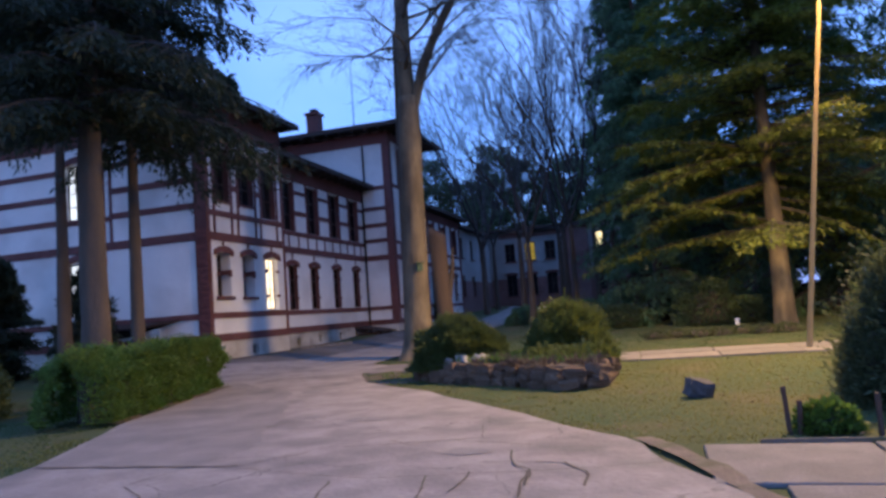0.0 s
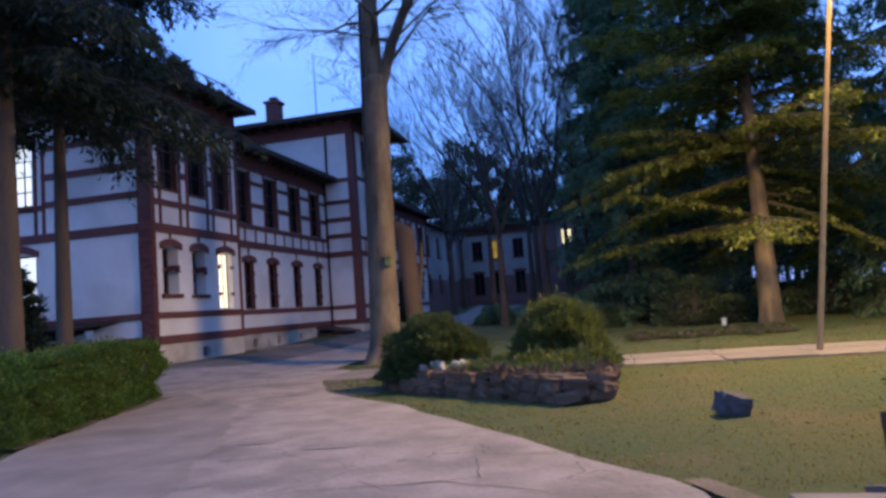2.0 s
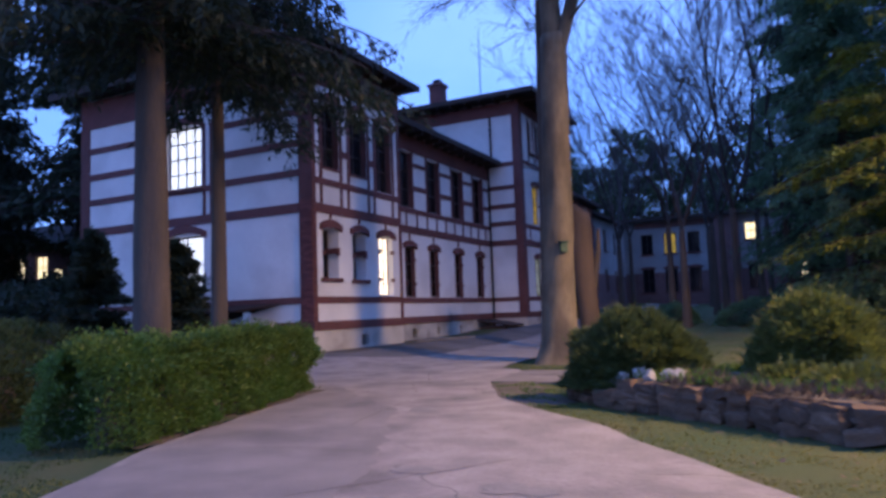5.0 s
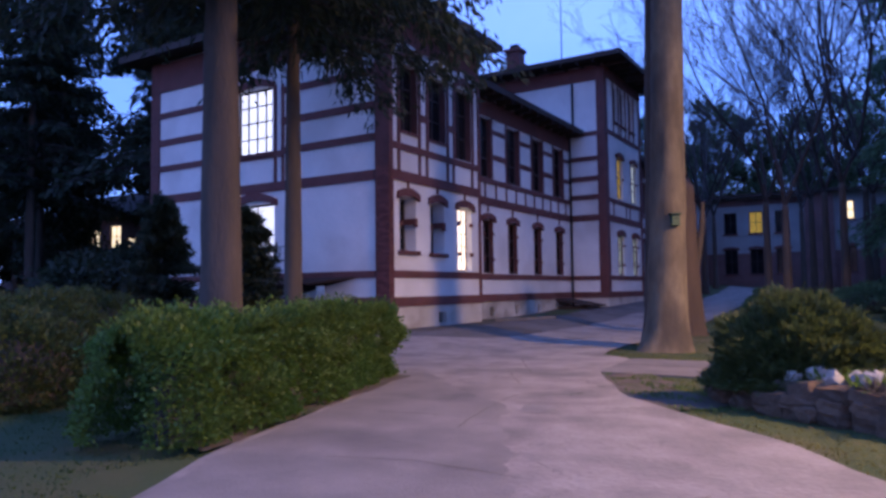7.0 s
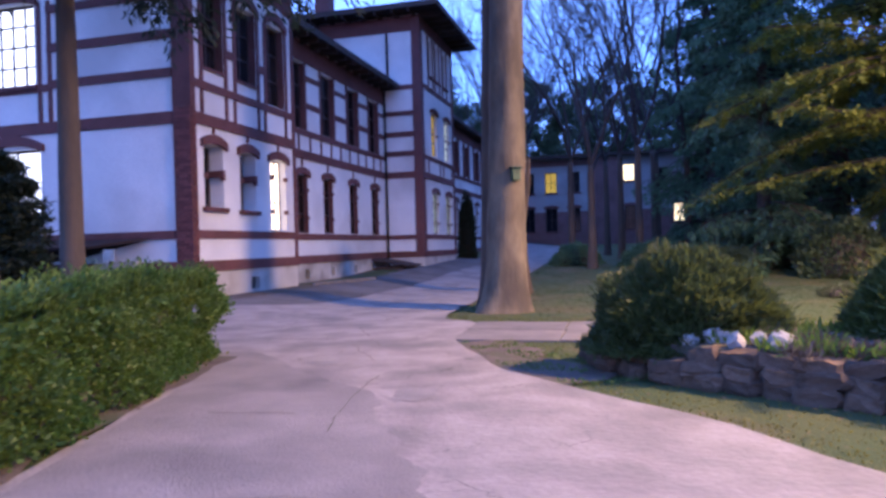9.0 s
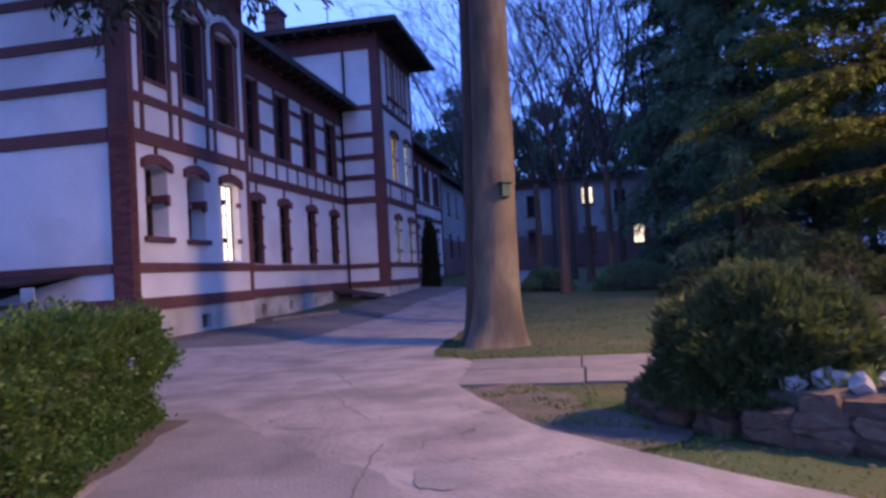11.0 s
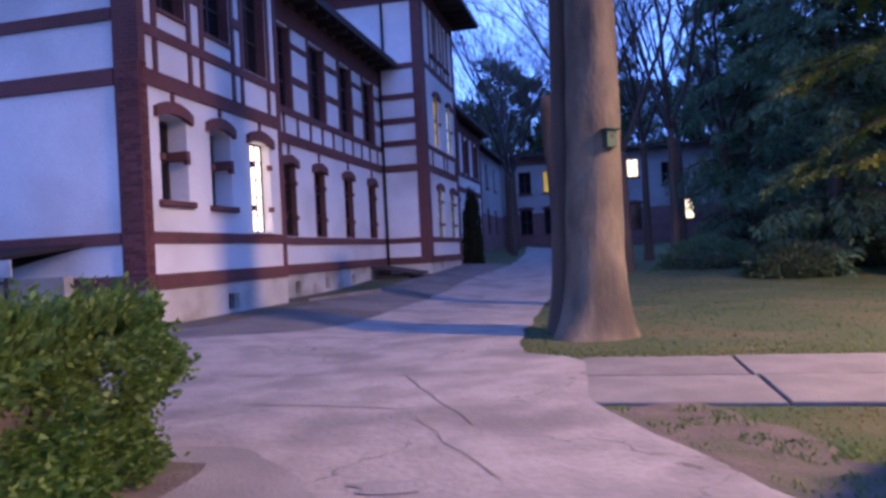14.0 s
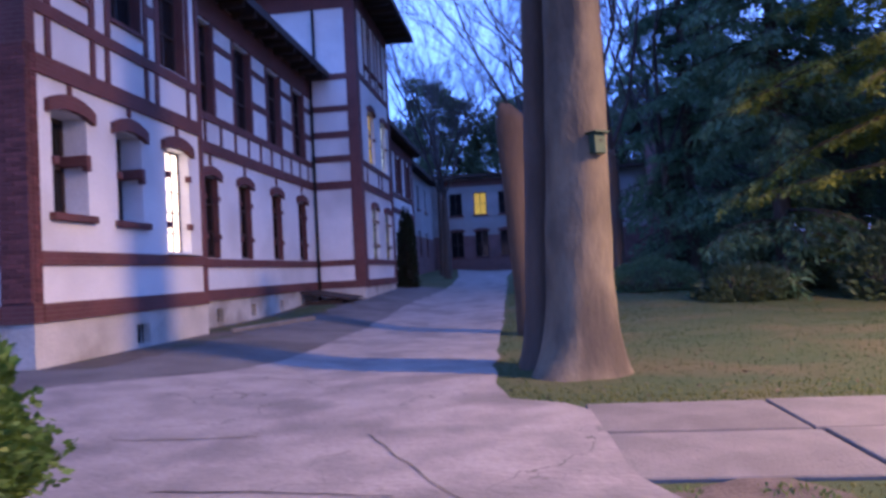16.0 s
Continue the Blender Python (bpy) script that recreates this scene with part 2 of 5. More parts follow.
GREEN_PAINT = mat("dark_green_wood", (0.02, 0.06, 0.03), (0.03, 0.07, 0.035), 5.0, 0.6, 0.2, 40)


# ---- helpers of this place ----
def smooth(v):
    v = min(1.0, max(0.0, v))
    return v * v * (3 - 2 * v)


def ground_z(x, y):
    """The lie of the land: level by the road, rising to the house and to the far end."""
    return 0.32 * smooth((-11.8 - x) / 4) * smooth((y - 19) / 5) + 0.03 * max(0.0, y - 34) * smooth((y - 34) / 8) if y < 90 else 1.68 + 0.32 * smooth((-11.8 - x) / 4)


def mesh_from(name, verts, faces):
    me = bpy.data.meshes.new(name)
    me.from_pydata([tuple(v) for v in verts], [], [tuple(f) for f in faces])
    return me


def part(name, data, material, parent=None, label=""):
    """Links a bmesh or a mesh as one object, under a thing or a part if given."""
    if isinstance(data, bmesh.types.BMesh):
        me = bpy.data.meshes.new(name)
        data.to_mesh(me)
        data.free()
    else:
        me = data
    if material and not me.materials:
        me.materials.append(material)
    ob = new(name, me)
    if parent:
        ob.parent = parent
    if label:
        tagged(ob, label)
    return ob


def root(name, label, category, group="", kind="", at=(0, 0, 0)):
    ob = new(name)
    ob.empty_display_size = 0.2
    ob.location = at
    return tagged(ob, label, category, group, kind)


def box(bm, x0, x1, y0, y1, z0, z1, bevel=0.0):
    r = bmesh.ops.create_cube(bm, size=1, matrix=Matrix.LocRotScale(((x0 + x1) / 2, (y0 + y1) / 2, (z0 + z1) / 2), None, (abs(x1 - x0), abs(y1 - y0), abs(z1 - z0))))
    if bevel:
        bmesh.ops.bevel(bm, geom=list({e for v in r["verts"] for e in v.link_edges}), offset=bevel, segments=1, affect="EDGES")
    return bm


def boxes(*args, bevel=0.0):
    bm = bmesh.new()
    for a in args:
        box(bm, *a, bevel=bevel)
    return bm


def tubes(segments, sides=6):
    """Verts and faces of tapered round limbs; a segment is (start, radius, end, radius)."""
    verts, faces = [], []
    ring = [(math.cos(2 * math.pi * k / sides), math.sin(2 * math.pi * k / sides)) for k in range(sides)]
    for a, ra, b, rb in segments:
        a, b = Vector(a), Vector(b)
        d = (b - a).normalized()
        u = d.cross(Vector((0.3, 0.9, 0.1))).normalized()
        w = d.cross(u)
        i = len(verts)
        for c, s in ring:
            verts.append(a + (u * c + w * s) * ra)
        for c, s in ring:
            verts.append(b + (u * c + w * s) * rb)
        for k in range(sides):
            j = (k + 1) % sides
            faces.append((i + k, i + j, i + sides + j, i + sides + k))
    return verts, faces


def leaves(points, length, width, rng, along=None, droop=0.0, flat=0.0):
    """A mesh of many small folded leaves at the points. along: a way for each; flat: how level they lie."""
    p = np.asarray(points, float)
    n = len(p)
    d = rng.normal(size=(n, 3))
    if along is not None:
        d = np.asarray(along, float) + 0.55 * d
    d[:, 2] = d[:, 2] * (1 - flat) - droop
    d /= np.linalg.norm(d, axis=1)[:, None] + 1e-9
    s = np.cross(d, rng.normal(size=(n, 3)) * (1, 1, 1) if flat == 0 else np.tile((0.0, 0.0, 1.0), (n, 1)) + 0.3 * rng.normal(size=(n, 3)))
    s /= np.linalg.norm(s, axis=1)[:, None] + 1e-9
    L = length * rng.uniform(0.6, 1.3, (n, 1))
    W = width * rng.uniform(0.6, 1.3, (n, 1))
    v = np.stack([p, p + d * L * 0.5 + s * W, p + d * L, p + d * L * 0.5 - s * W], 1).reshape(-1, 3)
    me = bpy.data.meshes.new("leaves")
    me.vertices.add(4 * n)
    me.vertices.foreach_set("co", v.ravel())
    me.loops.add(4 * n)
    me.loops.foreach_set("vertex_index", np.arange(4 * n))
    me.polygons.add(n)
    me.polygons.foreach_set("loop_start", np.arange(0, 4 * n, 4))
    me.polygons.foreach_set("loop_total", np.full(n, 4))
    me.update(calc_edges=True)
    return me


def sheet(name, outline_l, outline_r, lift, steps=10):
    """Verts and faces of a strip between two lines of equal count, laid on the land."""
    verts, faces = [], []
    for (a, b) in zip(outline_l, outline_r):
        for k in range(steps + 1):
            x, y = a[0] + (b[0] - a[0]) * k / steps, a[1] + (b[1] - a[1]) * k / steps
            verts.append((x, y, ground_z(x, y) + lift))
    for i in range(len(outline_l) - 1):
        for k in range(steps):
            a = i * (steps + 1) + k
            faces.append((a, a + 1, a + steps + 2, a + steps + 1))
    return mesh_from(name, verts, faces)


def resample(line, step):
    out = []
    for (x0, y0), (x1, y1) in zip(line, line[1:]):
        n = max(1, int(math.dist((x0, y0), (x1, y1)) / step))
        out += [(x0 + (x1 - x0) * k / n, y0 + (y1 - y0) * k / n) for k in range(n)]
    return out + [line[-1]]


def at_y(line, y):
    for (x0, y0), (x1, y1) in zip(line, line[1:]):
        if y0 <= y <= y1:
            return x0 + (x1 - x0) * (y - y0) / (y1 - y0)
    return line[0][0] if y < line[0][1] else line[-1][0]


# ---- ground, road, paths ----
def build_ground():
    def ax(lo, hi, fine_lo, fine_hi, s):
        a = [lo + (fine_lo - lo) * (k / 12) ** 0.5 for k in range(12)]
        b = list(np.arange(fine_lo, fine_hi, s))
        c = [fine_hi + (hi - fine_hi) * (k / 12) ** 2 for k in range(13)]
        return a + b + c
    xs, ys = ax(-400, 400, -40, 30, 1.0), ax(-300, 900, -10, 92, 1.0)
    verts, faces = [], []
    for y in ys:
        for x in xs:
            bumpy = 0.03 * noise.noise((x * 0.6, y * 0.6, 0)) if not (-15 < x < 3 and y < 26) else 0.0
            verts.append((x, y, ground_z(x, y) - 0.02 + bumpy - 0.01))
    w = len(xs)
    for j in range(len(ys) - 1):
        for i in range(w - 1):
            a = j * w + i
            faces.append((a, a + 1, a + w + 1, a + w))
    tagged(part("ground", mesh_from("ground", verts, faces), TURF), "rough mown lawn and woodland ground at dusk", "ground", kind="structure")


ROAD_L = [(-6.0, -12), (-6.4, 4), (-7.5, 8.4), (-9.2, 12.0), (-10.95, 17.6), (-12.3, 18.7), (-14.4, 21.0), (-15.4, 22.9), (-14.3, 24.4), (-13.1, 26.4), (-13.2, 32), (-13.4, 40), (-13.0, 52), (-13.6, 64), (-15.0, 78)]
ROAD_R = [(3.2, -12), (2.4, 3), (0.76, 7.3), (-0.16, 9.46), (-2.7, 12.8), (-4.4, 15.0), (-5.8, 16.3), (-6.9, 17.7), (-7.95, 19.8), (-8.02, 21.0), (-8.12, 22.7), (-8.95, 23.1), (-9.2, 24.2), (-9.3, 26.6), (-9.6, 40), (-9.9, 55), (-10.2, 64), (-10.0, 78)]


def build_road():
    ys = list(np.arange(-12, 26, 0.4)) + list(np.arange(26, 78.1, 1.0))
    le = [(at_y(ROAD_L, y) + (0.10 if y < 18 else 0.18) * noise.noise((y * 0.9, 3, 0)) + (0.03 if y < 18 else 0.10) * noise.noise((y * 3.1, 5, 0)), y) for y in ys]
    ri = [(at_y(ROAD_R, y) + 0.14 * noise.noise((y * 0.9, 7, 0)), y) for y in ys]
    tagged(part("road", sheet("road", le, ri, 0.012, 14), CONCRETE), "worn pinkish-grey concrete drive with stains and cracks", "road", kind="structure")
    # smoother, greyer asphalt over the house side of the drive
    seam = [(-5.0, 8.36), (-5.05, 9.7), (-6.05, 12.15), (-7.6, 15.2), (-9.3, 17.0), (-11.0, 18.4)]
    ya = list(np.arange(8.36, 18.3, 0.1))
    a = [(at_y(ROAD_L, y) + 0.12 + 0.05 * noise.noise((y * 1.3, 8, 0)), y) for y in ya]
    b = [(at_y(seam, y) + 0.35 * noise.noise((y * 0.8, 2, 0)) + 0.16 * noise.noise((y * 2.7, 4, 0)) + 0.07 * noise.noise((y * 9.0, 4, 0)), y) for y in ya]
    tagged(part("road_patch", sheet("road_patch", a, b, 0.016, 8), DRIVE_ASPHALT), "grey asphalt laid along one side of the drive", "road", kind="structure")
    # worn asphalt and earth between the drive and the house
    ys2 = list(np.arange(18.4, 52, 0.5))
    a = [((-17.6 if y > 24.9 else -13.2 - 3.3 * smooth((y - 18.4) / 4)) + 0.25 * noise.noise((y * 0.7, 5, 0)), y) for y in ys2]
    b = [(at_y(ROAD_L, y) + 0.25, y) for y in ys2]
    tagged(part("apron", sheet("apron", a, b, 0.004, 8), APRON), "dark worn asphalt strip between drive and house", "pavement", kind="structure")
    ys3 = list(np.arange(25.0, 43.2, 0.25))
    a = [(-17.4, y) for y in ys3]
    b = [((-15.45 if y < 31.2 else -15.9) + 0.35 * noise.noise((y * 0.8, 4, 0)) + 0.15 * noise.noise((y * 2.9, 6, 0)), y) for y in ys3]
    tagged(part("earth_verge", sheet("earth_verge", a, b, 0.008, 5), EARTH), "dark bare earth along the foot of the house", "ground", kind="structure")
    # bare earth verge in front of the planter and along the drive
    e = resample([(-7.9, 19.6), (-6.9, 17.7), (-5.9, 16.3)], 0.3)
    f2 = [(x + 0.8 + 0.5 * noise.noise((x * 2, y * 2, 1)), y + 0.55 + 0.3 * noise.noise((x * 3, y * 3, 6))) for x, y in e]
    tagged(part("earth_verge", sheet("earth_verge", e, f2, 0.0, 4), EARTH), "bare trodden earth beside the drive", "ground", kind="structure")
    e = [(x + 0.16 + 0.16 * noise.noise((x * 1.5, y * 1.5, 9)), y) for x, y in resample([(-9.36, 11.8), (-11.0, 17.8)], 0.2)]
    f2 = [(x - 0.75, y + 0.05) for x, y in e]
    tagged(part("earth_verge", sheet("earth_verge", e, f2, 0.02, 3), EARTH), "bare earth strip at the foot of the hedge", "ground", kind="structure")


def crack(points, width, depth_name="joint", rng=random.Random(5)):
    """A dark earth-filled joint or crack with a wandering edge."""
    pts = resample(points, 0.12)
    l, r = [], []
    for i, (x, y) in enumerate(pts):
        a, b = pts[max(0, i - 1)], pts[min(len(pts) - 1, i + 1)]
        d = Vector((b[0] - a[0], b[1] - a[1])).normalized()
        j = 0.05 * noise.noise((x * 3, y * 3, 2))
        w = width * (0.5 + 0.7 * rng.random())
        l.append((x - d.y * (w + j), y + d.x * (w + j)))
        r.append((x + d.y * (w - j), y - d.x * (w - j)))
    return sheet("joint", l, r, 0.021, 1)


# ---- houses ----
def wall_mesh(axis, plane, thick, u0, u1, z0, z1, holes):
    """An upright wall with openings through it. axis 'x': the face looks to +x at x=plane and u runs along y; 'y': it looks to -y and u runs along x."""
    us = sorted({u0, u1, *[h[0] for h in holes], *[h[1] for h in holes]})
    zs = sorted({z0, z1, *[h[2] for h in holes], *[h[3] for h in holes]})
    us, zs = [u for u in us if u0 <= u <= u1], [z for z in zs if z0 <= z <= z1]
    solid = {(i, j): not any(h[0] < (us[i] + us[i + 1]) / 2 < h[1] and h[2] < (zs[j] + zs[j + 1]) / 2 < h[3] for h in holes) for i in range(len(us) - 1) for j in range(len(zs) - 1)}
    verts, faces = [], []

    def put(*ps):
        i = len(verts)
        for u, z, d in ps:
            verts.append((plane - d, u, z) if axis == "x" else (u, plane + d, z))
        faces.append(tuple(range(i, i + len(ps))))
    for (i, j), s in solid.items():
        if not s:
            continue
        a, b, c, d = us[i], us[i + 1], zs[j], zs[j + 1]
        put((a, c, 0), (b, c, 0), (b, d, 0), (a, d, 0))
        put((a, c, thick), (a, d, thick), (b, d, thick), (b, c, thick))
        for di, dj, e in ((-1, 0, ((a, c), (a, d))), (1, 0, ((b, c), (b, d))), (0, -1, ((a, c), (b, c))), (0, 1, ((a, d), (b, d)))):
            if not solid.get((i + di, j + dj), False):
                (p, q), (r, s2) = e
                put((p, q, 0), (r, s2, 0), (r, s2, thick), (p, q, thick))
    me = mesh_from("wall", verts, faces)
    bm = bmesh.new()
    bm.from_mesh(me)
    bmesh.ops.remove_doubles(bm, verts=bm.verts, dist=0.001)
    bmesh.ops.recalc_face_normals(bm, faces=bm.faces)
    bm.to_mesh(me)
    bm.free()
    return me


class Face:
    """One face of a house: u along it, z up, d outwards from it."""
    def __init__(self, house, axis, plane):
        self.house, self.axis, self.plane = house, axis, plane

    def span(self, u0, u1, d0, d1, z0, z1):
        return (self.plane + d0, self.plane + d1, u0, u1, z0, z1) if self.axis == "x" else (u0, u1, self.plane - d1, self.plane - d0, z0, z1)

    def point(self, u, d, z):
        return (self.plane + d, u, z) if self.axis == "x" else (u, self.plane - d, z)

    def bar(self, name, u0, u1, z0, z1, d=0.05, material=None, label="", parent=None, d0=0.0):
        return part(name, boxes(self.span(u0, u1, d0, d, z0, z1), bevel=0.008), material or BRICK, parent or self.house, label)

    def hood(self, u0, u1, z, rise, deep, d, parent, material=None, name="lintel"):
        """A segmental arch over an opening, with short ears."""
        bm = bmesh.new()
        n = 8
        lo, hi = [], []
        for k in range(n + 1):
            u = u0 + (u1 - u0) * k / n
            c = rise * (1 - (2 * k / n - 1) ** 2)
            lo.append((u, z + c * 0.75))
            hi.append((u, z + deep + c))
        ring = lo + hi[::-1]
        front = [bm.verts.new(self.point(u, d, zz)) for u, zz in ring]
        back = [bm.verts.new(self.point(u, -0.02, zz)) for u, zz in ring]
        m = len(ring)
        for k in range(n):
            bm.faces.new((front[k], front[k + 1], front[m - 2 - k], front[m - 1 - k]))
        for k in range(m):
            j = (k + 1) % m
            bm.faces.new((front[k], front[j], back[j], back[k]))
        bmesh.ops.recalc_face_normals(bm, faces=bm.faces)
        return part(name, bm, material or BRICK, parent)

    def window(self, u0, u1, z0, z1, deep=0.2, pane=None, hood=True, sill=True, quoins=2, grille=False, cross=(1, 2), arch=0.14, hood_mat=None, label="", slim=1.0, lining=False):
        w = (u1 - u0)
        us = [u0 + w * k / (cross[0] + 1) for k in range(cross[0] + 2)]
        zs = [z0 + (z1 - z0) * k / (cross[1] + 1) for k in range(cross[1] + 2)]
        lights = [(a + slim * (0.07 if i == 0 else 0.028), b - slim * (0.07 if i == cross[0] else 0.028), c + slim * (0.08 if j == 0 else 0.024), d - slim * (0.08 if j == cross[1] else 0.024))
                  for i, (a, b) in enumerate(zip(us, us[1:])) for j, (c, d) in enumerate(zip(zs, zs[1:]))]
        bm = wall_mesh(self.axis, self.plane - deep if self.axis == "x" else self.plane + deep, 0.06, u0, u1, z0, z1, lights)
        win = part("window", bm, FRAME, self.house, label or "dark glazed sash window in a brick-trimmed opening")
        part("pane", boxes(self.span(u0 + 0.05, u1 - 0.05, -deep - 0.035, -deep - 0.03, z0 + 0.05, z1 - 0.05)), pane or PANE, win)
        if lining:
            for a, b in ((u0 + 0.003, u0 + 0.03), (u1 - 0.03, u1 - 0.003)):
                part("jamb", boxes(self.span(a, b, -deep + 0.003, 0.012, z0, z1 - 0.003)), BRICK, win)
        if hood:
            self.hood(u0 - 0.16, u1 + 0.16, z1 - 0.10, arch, 0.22, 0.10, win, hood_mat)
        if sill:
            part("sill", boxes(self.span(u0 - 0.12, u1 + 0.12, -0.02, 0.12, z0 - 0.13, z0), bevel=0.01), BRICK, win)
        if quoins:
            for side in (u0 - 0.02, u1 - 0.10):
                for k in range(quoins):
                    z = z0 + (z1 - z0) * (k + 0.55) / (quoins + 0.1)
                    part("quoin", boxes(self.span(side, side + 0.12, -0.05, 0.07, z - 0.07, z + 0.07), bevel=0.01), BRICK, win)
        if grille:
            n = 5
            for k in range(1, n):
                u = u0 + w * k / n
                part("grille_bar", boxes(self.span(u - 0.012, u + 0.012, -0.06, -0.035, z0, z1)), IRON, win)
            for k in (0.22, 0.62, 0.9):
                z = z0 + (z1 - z0) * k
                part("grille_bar", boxes(self.span(u0, u1, -0.055, -0.03, z - 0.012, z + 0.012)), IRON, win)
        return win


def hip_roof(name, x0, x1, y0, y1, z, pitch, house, fascia=0.22, hips=True):
    """A low hipped roof with a boarded fascia and a closed soffit."""
    r = min(x1 - x0, y1 - y0) / 2
    top = z + fascia + r * math.tan(radians(pitch))
    if x1 - x0 > y1 - y0:
        ridge = [(x0 + r, (y0 + y1) / 2, top), (x1 - r, (y0 + y1) / 2, top)]
        order = ((0, 1, 9, 8), (2, 3, 8, 9), (1, 2, 9), (3, 0, 8))
    else:
        ridge = [((x0 + x1) / 2, y0 + r, top), ((x0 + x1) / 2, y1 - r, top)]
        order = ((0, 1, 8), (2, 3, 9), (1, 2, 9, 8), (3, 0, 8, 9))
    c = [(x0, y0), (x1, y0), (x1, y1), (x0, y1)]
    v = [(x, y, z + fascia) for x, y in c] + [(x, y, z) for x, y in c] + ridge
    roof = part(name, mesh_from(name, v, list(order) + [(4, 7, 6, 5)] + [(k, (k + 1) % 4, 4 + (k + 1) % 4, 4 + k)[::-1] for k in range(4)]), ROOF, house, "dark low-pitched roof with wide overhanging eaves")
    part("fascia", boxes((x0, x1, y0 - 0.03, y0 - 0.003, z - 0.05, z + fascia), (x1 + 0.003, x1 + 0.03, y0, y1, z - 0.05, z + fascia)), SOFFIT, roof)
    return roof


def rafters(house, face, u0, u1, z, out, step=0.9):
    u = u0
    while u < u1:
        part("rafter_end", boxes(face.span(u, u + 0.12, 0.06, out, z - 0.2, z - 0.01)), SOFFIT, house)
        u += step


XA, XB, XT, YF, YB, YT, YE = -16.52, -17.38, -15.35, 25.09, 31.15, 43.06, 49.8


def build_main_house():
    house = root("sanatorium_house", "long two-storey white plastered house with red brick bands", "house")
    A, B, T, S, F = Face(house, "x", XA), Face(house, "x", XB), Face(house, "x", XT), Face(house, "y", YT), Face(house, "y", YF)
    top_a, top_b, top_t = 10.95, 9.85, 13.65
    gA = [(25.66, 26.62, 2.88, 4.66), (27.54, 28.44, 2.86, 4.64), (29.40, 30.46, 2.28, 4.64)]
    uA = [(25.72, 26.75, 6.85, 9.15), (27.48, 28.62, 6.85, 9.15), (29.34, 30.50, 6.45, 9.15)]
    gB = [(c - 0.46, c + 0.46, 2.25, 4.55) for c in (33.45, 35.85, 38.65, 41.45)]
    uB = [(c - 0.62, c + 0.62, 6.35, 8.95) for c in (33.2, 35.98, 38.75, 41.45)]
    gT = [(44.95, 46.05, 2.25, 4.5), (47.75, 48.85, 2.25, 4.5)]
    mT = [(45.0, 46.15, 6.5, 8.85), (47.7, 48.85, 6.5, 8.85)]
    tT = [(44.7, 45.45, 10.75, 12.7), (46.05, 46.8, 10.75, 12.7), (47.6, 48.4, 10.75, 12.7)]
    fF = [(-23.45, -21.65, 6.6, 9.0), (-23.45, -21.55, 2.5, 4.75)]
    vents = [(28.0, 28.5, 0.42, 0.80)]
    vB = [(c, c + 0.38, 0.45, 0.83) for c in (33.5, 35.95, 38.5, 40.8)]
    part("wall", wall_mesh("x", XA, 0.5, YF, YB, 1.2, top_a, gA + uA), PLASTER, house)
    part("wall", wall_mesh("x", XB, 0.5, YB, YT, 1.2, top_b, gB + uB), PLASTER, house)
    part("wall", wall_mesh("x", XT, 0.5, YT, YE, 1.2, 13.6, gT + mT + tT), PLASTER, house)
    part("wall", wall_mesh("y", YF, 0.5, -28.4, XA - 0.501, 1.2, top_a, fF), PLASTER, house)
    part("wall", boxes((-24.0, XT - 0.501, YT, YT + 0.5, 1.2, 13.6)), PLASTER, house)
    part("wall", boxes((XB - 0.4, XA - 0.5, YB - 0.5, YB, 0.0, top_a), (-28.4, -27.9, YF + 0.5, 60, 0, top_a), (-27.9, XT - 0.5, YE - 0.5, YE, 0, 13.6)), PLASTER, house)
    part("plinth", wall_mesh("x", XA + 0.02, 0.5, YF - 0.02, YB, -0.2, 1.2, vents), PLINTH, house, "stained rendered plinth")
    part("plinth", wall_mesh("x", XB + 0.02, 0.5, YB, YT, -0.2, 1.2, vB), PLINTH, house, "stained rendered plinth")
    part("plinth", boxes((-28.4, XA - 0.49, YF - 0.02, YF + 0.5, -0.2, 1.2)), PLINTH, house, "stained rendered plinth")
    part("plinth", boxes((XB, XT + 0.02, YT - 0.02, YT + 0.5, -0.2, 1.2), (XT - 0.5, XT + 0.02, YT + 0.5, YE, -0.2, 1.2)), PLINTH, house, "stained rendered plinth")
    part("floor_slab", boxes((-27.8, XB - 0.5, YF + 0.5, YE - 0.5, 5.0, 5.3), (-27.8, XB - 0.5, YF + 0.5, YE - 0.5, 0.9, 1.2)), FRAME, house)
    # cellar vents
    for f, vs in ((A, vents), (B, vB)):
        for u0, u1, z0, z1 in vs:
            v = part("cellar_vent", boxes(f.span(u0, u1, -0.3, -0.25, z0, z1)), IRON, house)
            for k in range(1, 4):
                u = u0 + (u1 - u0) * k / 4
                part("vent_bar", boxes(f.span(u - 0.01, u + 0.01, -0.1, -0.08, z0, z1)), IRON, v)
    # brick bands round the house
    for f, u0, u1 in ((A, YF + 0.19, YB - 0.14), (B, YB + 0.1, YT - 0.02), (T, YT + 0.48, YE - 0.3), (S, XB + 0.005, XT - 0.40), (F, -27.9, XA - 0.55)):
        f.bar("brick_band", u0, u1, 1.99, 2.23, 0.05)
        f.bar("brick_band", u0, u1, 1.06, 1.37, 0.07)
        f.bar("brick_band", u0, u1, 5.16, 5.50, 0.05)
    for f, u0, u1 in ((A, YF + 0.19, YB - 0.14), (T, YT + 0.48, YE - 0.3)):
        f.bar("brick_band", u0, u1, 6.18, 6.42, 0.04)
    B.bar("brick_band", YB + 0.1, YT - 0.02, 6.10, 6.33, 0.05)
    for z0, z1 in ((6.3, 6.58), (7.3, 7.58), (8.4, 8.65), (9.75, 10.0)):
        S.bar("brick_band", XB + 0.005, XT - 0.40, z0, z1, 0.05)
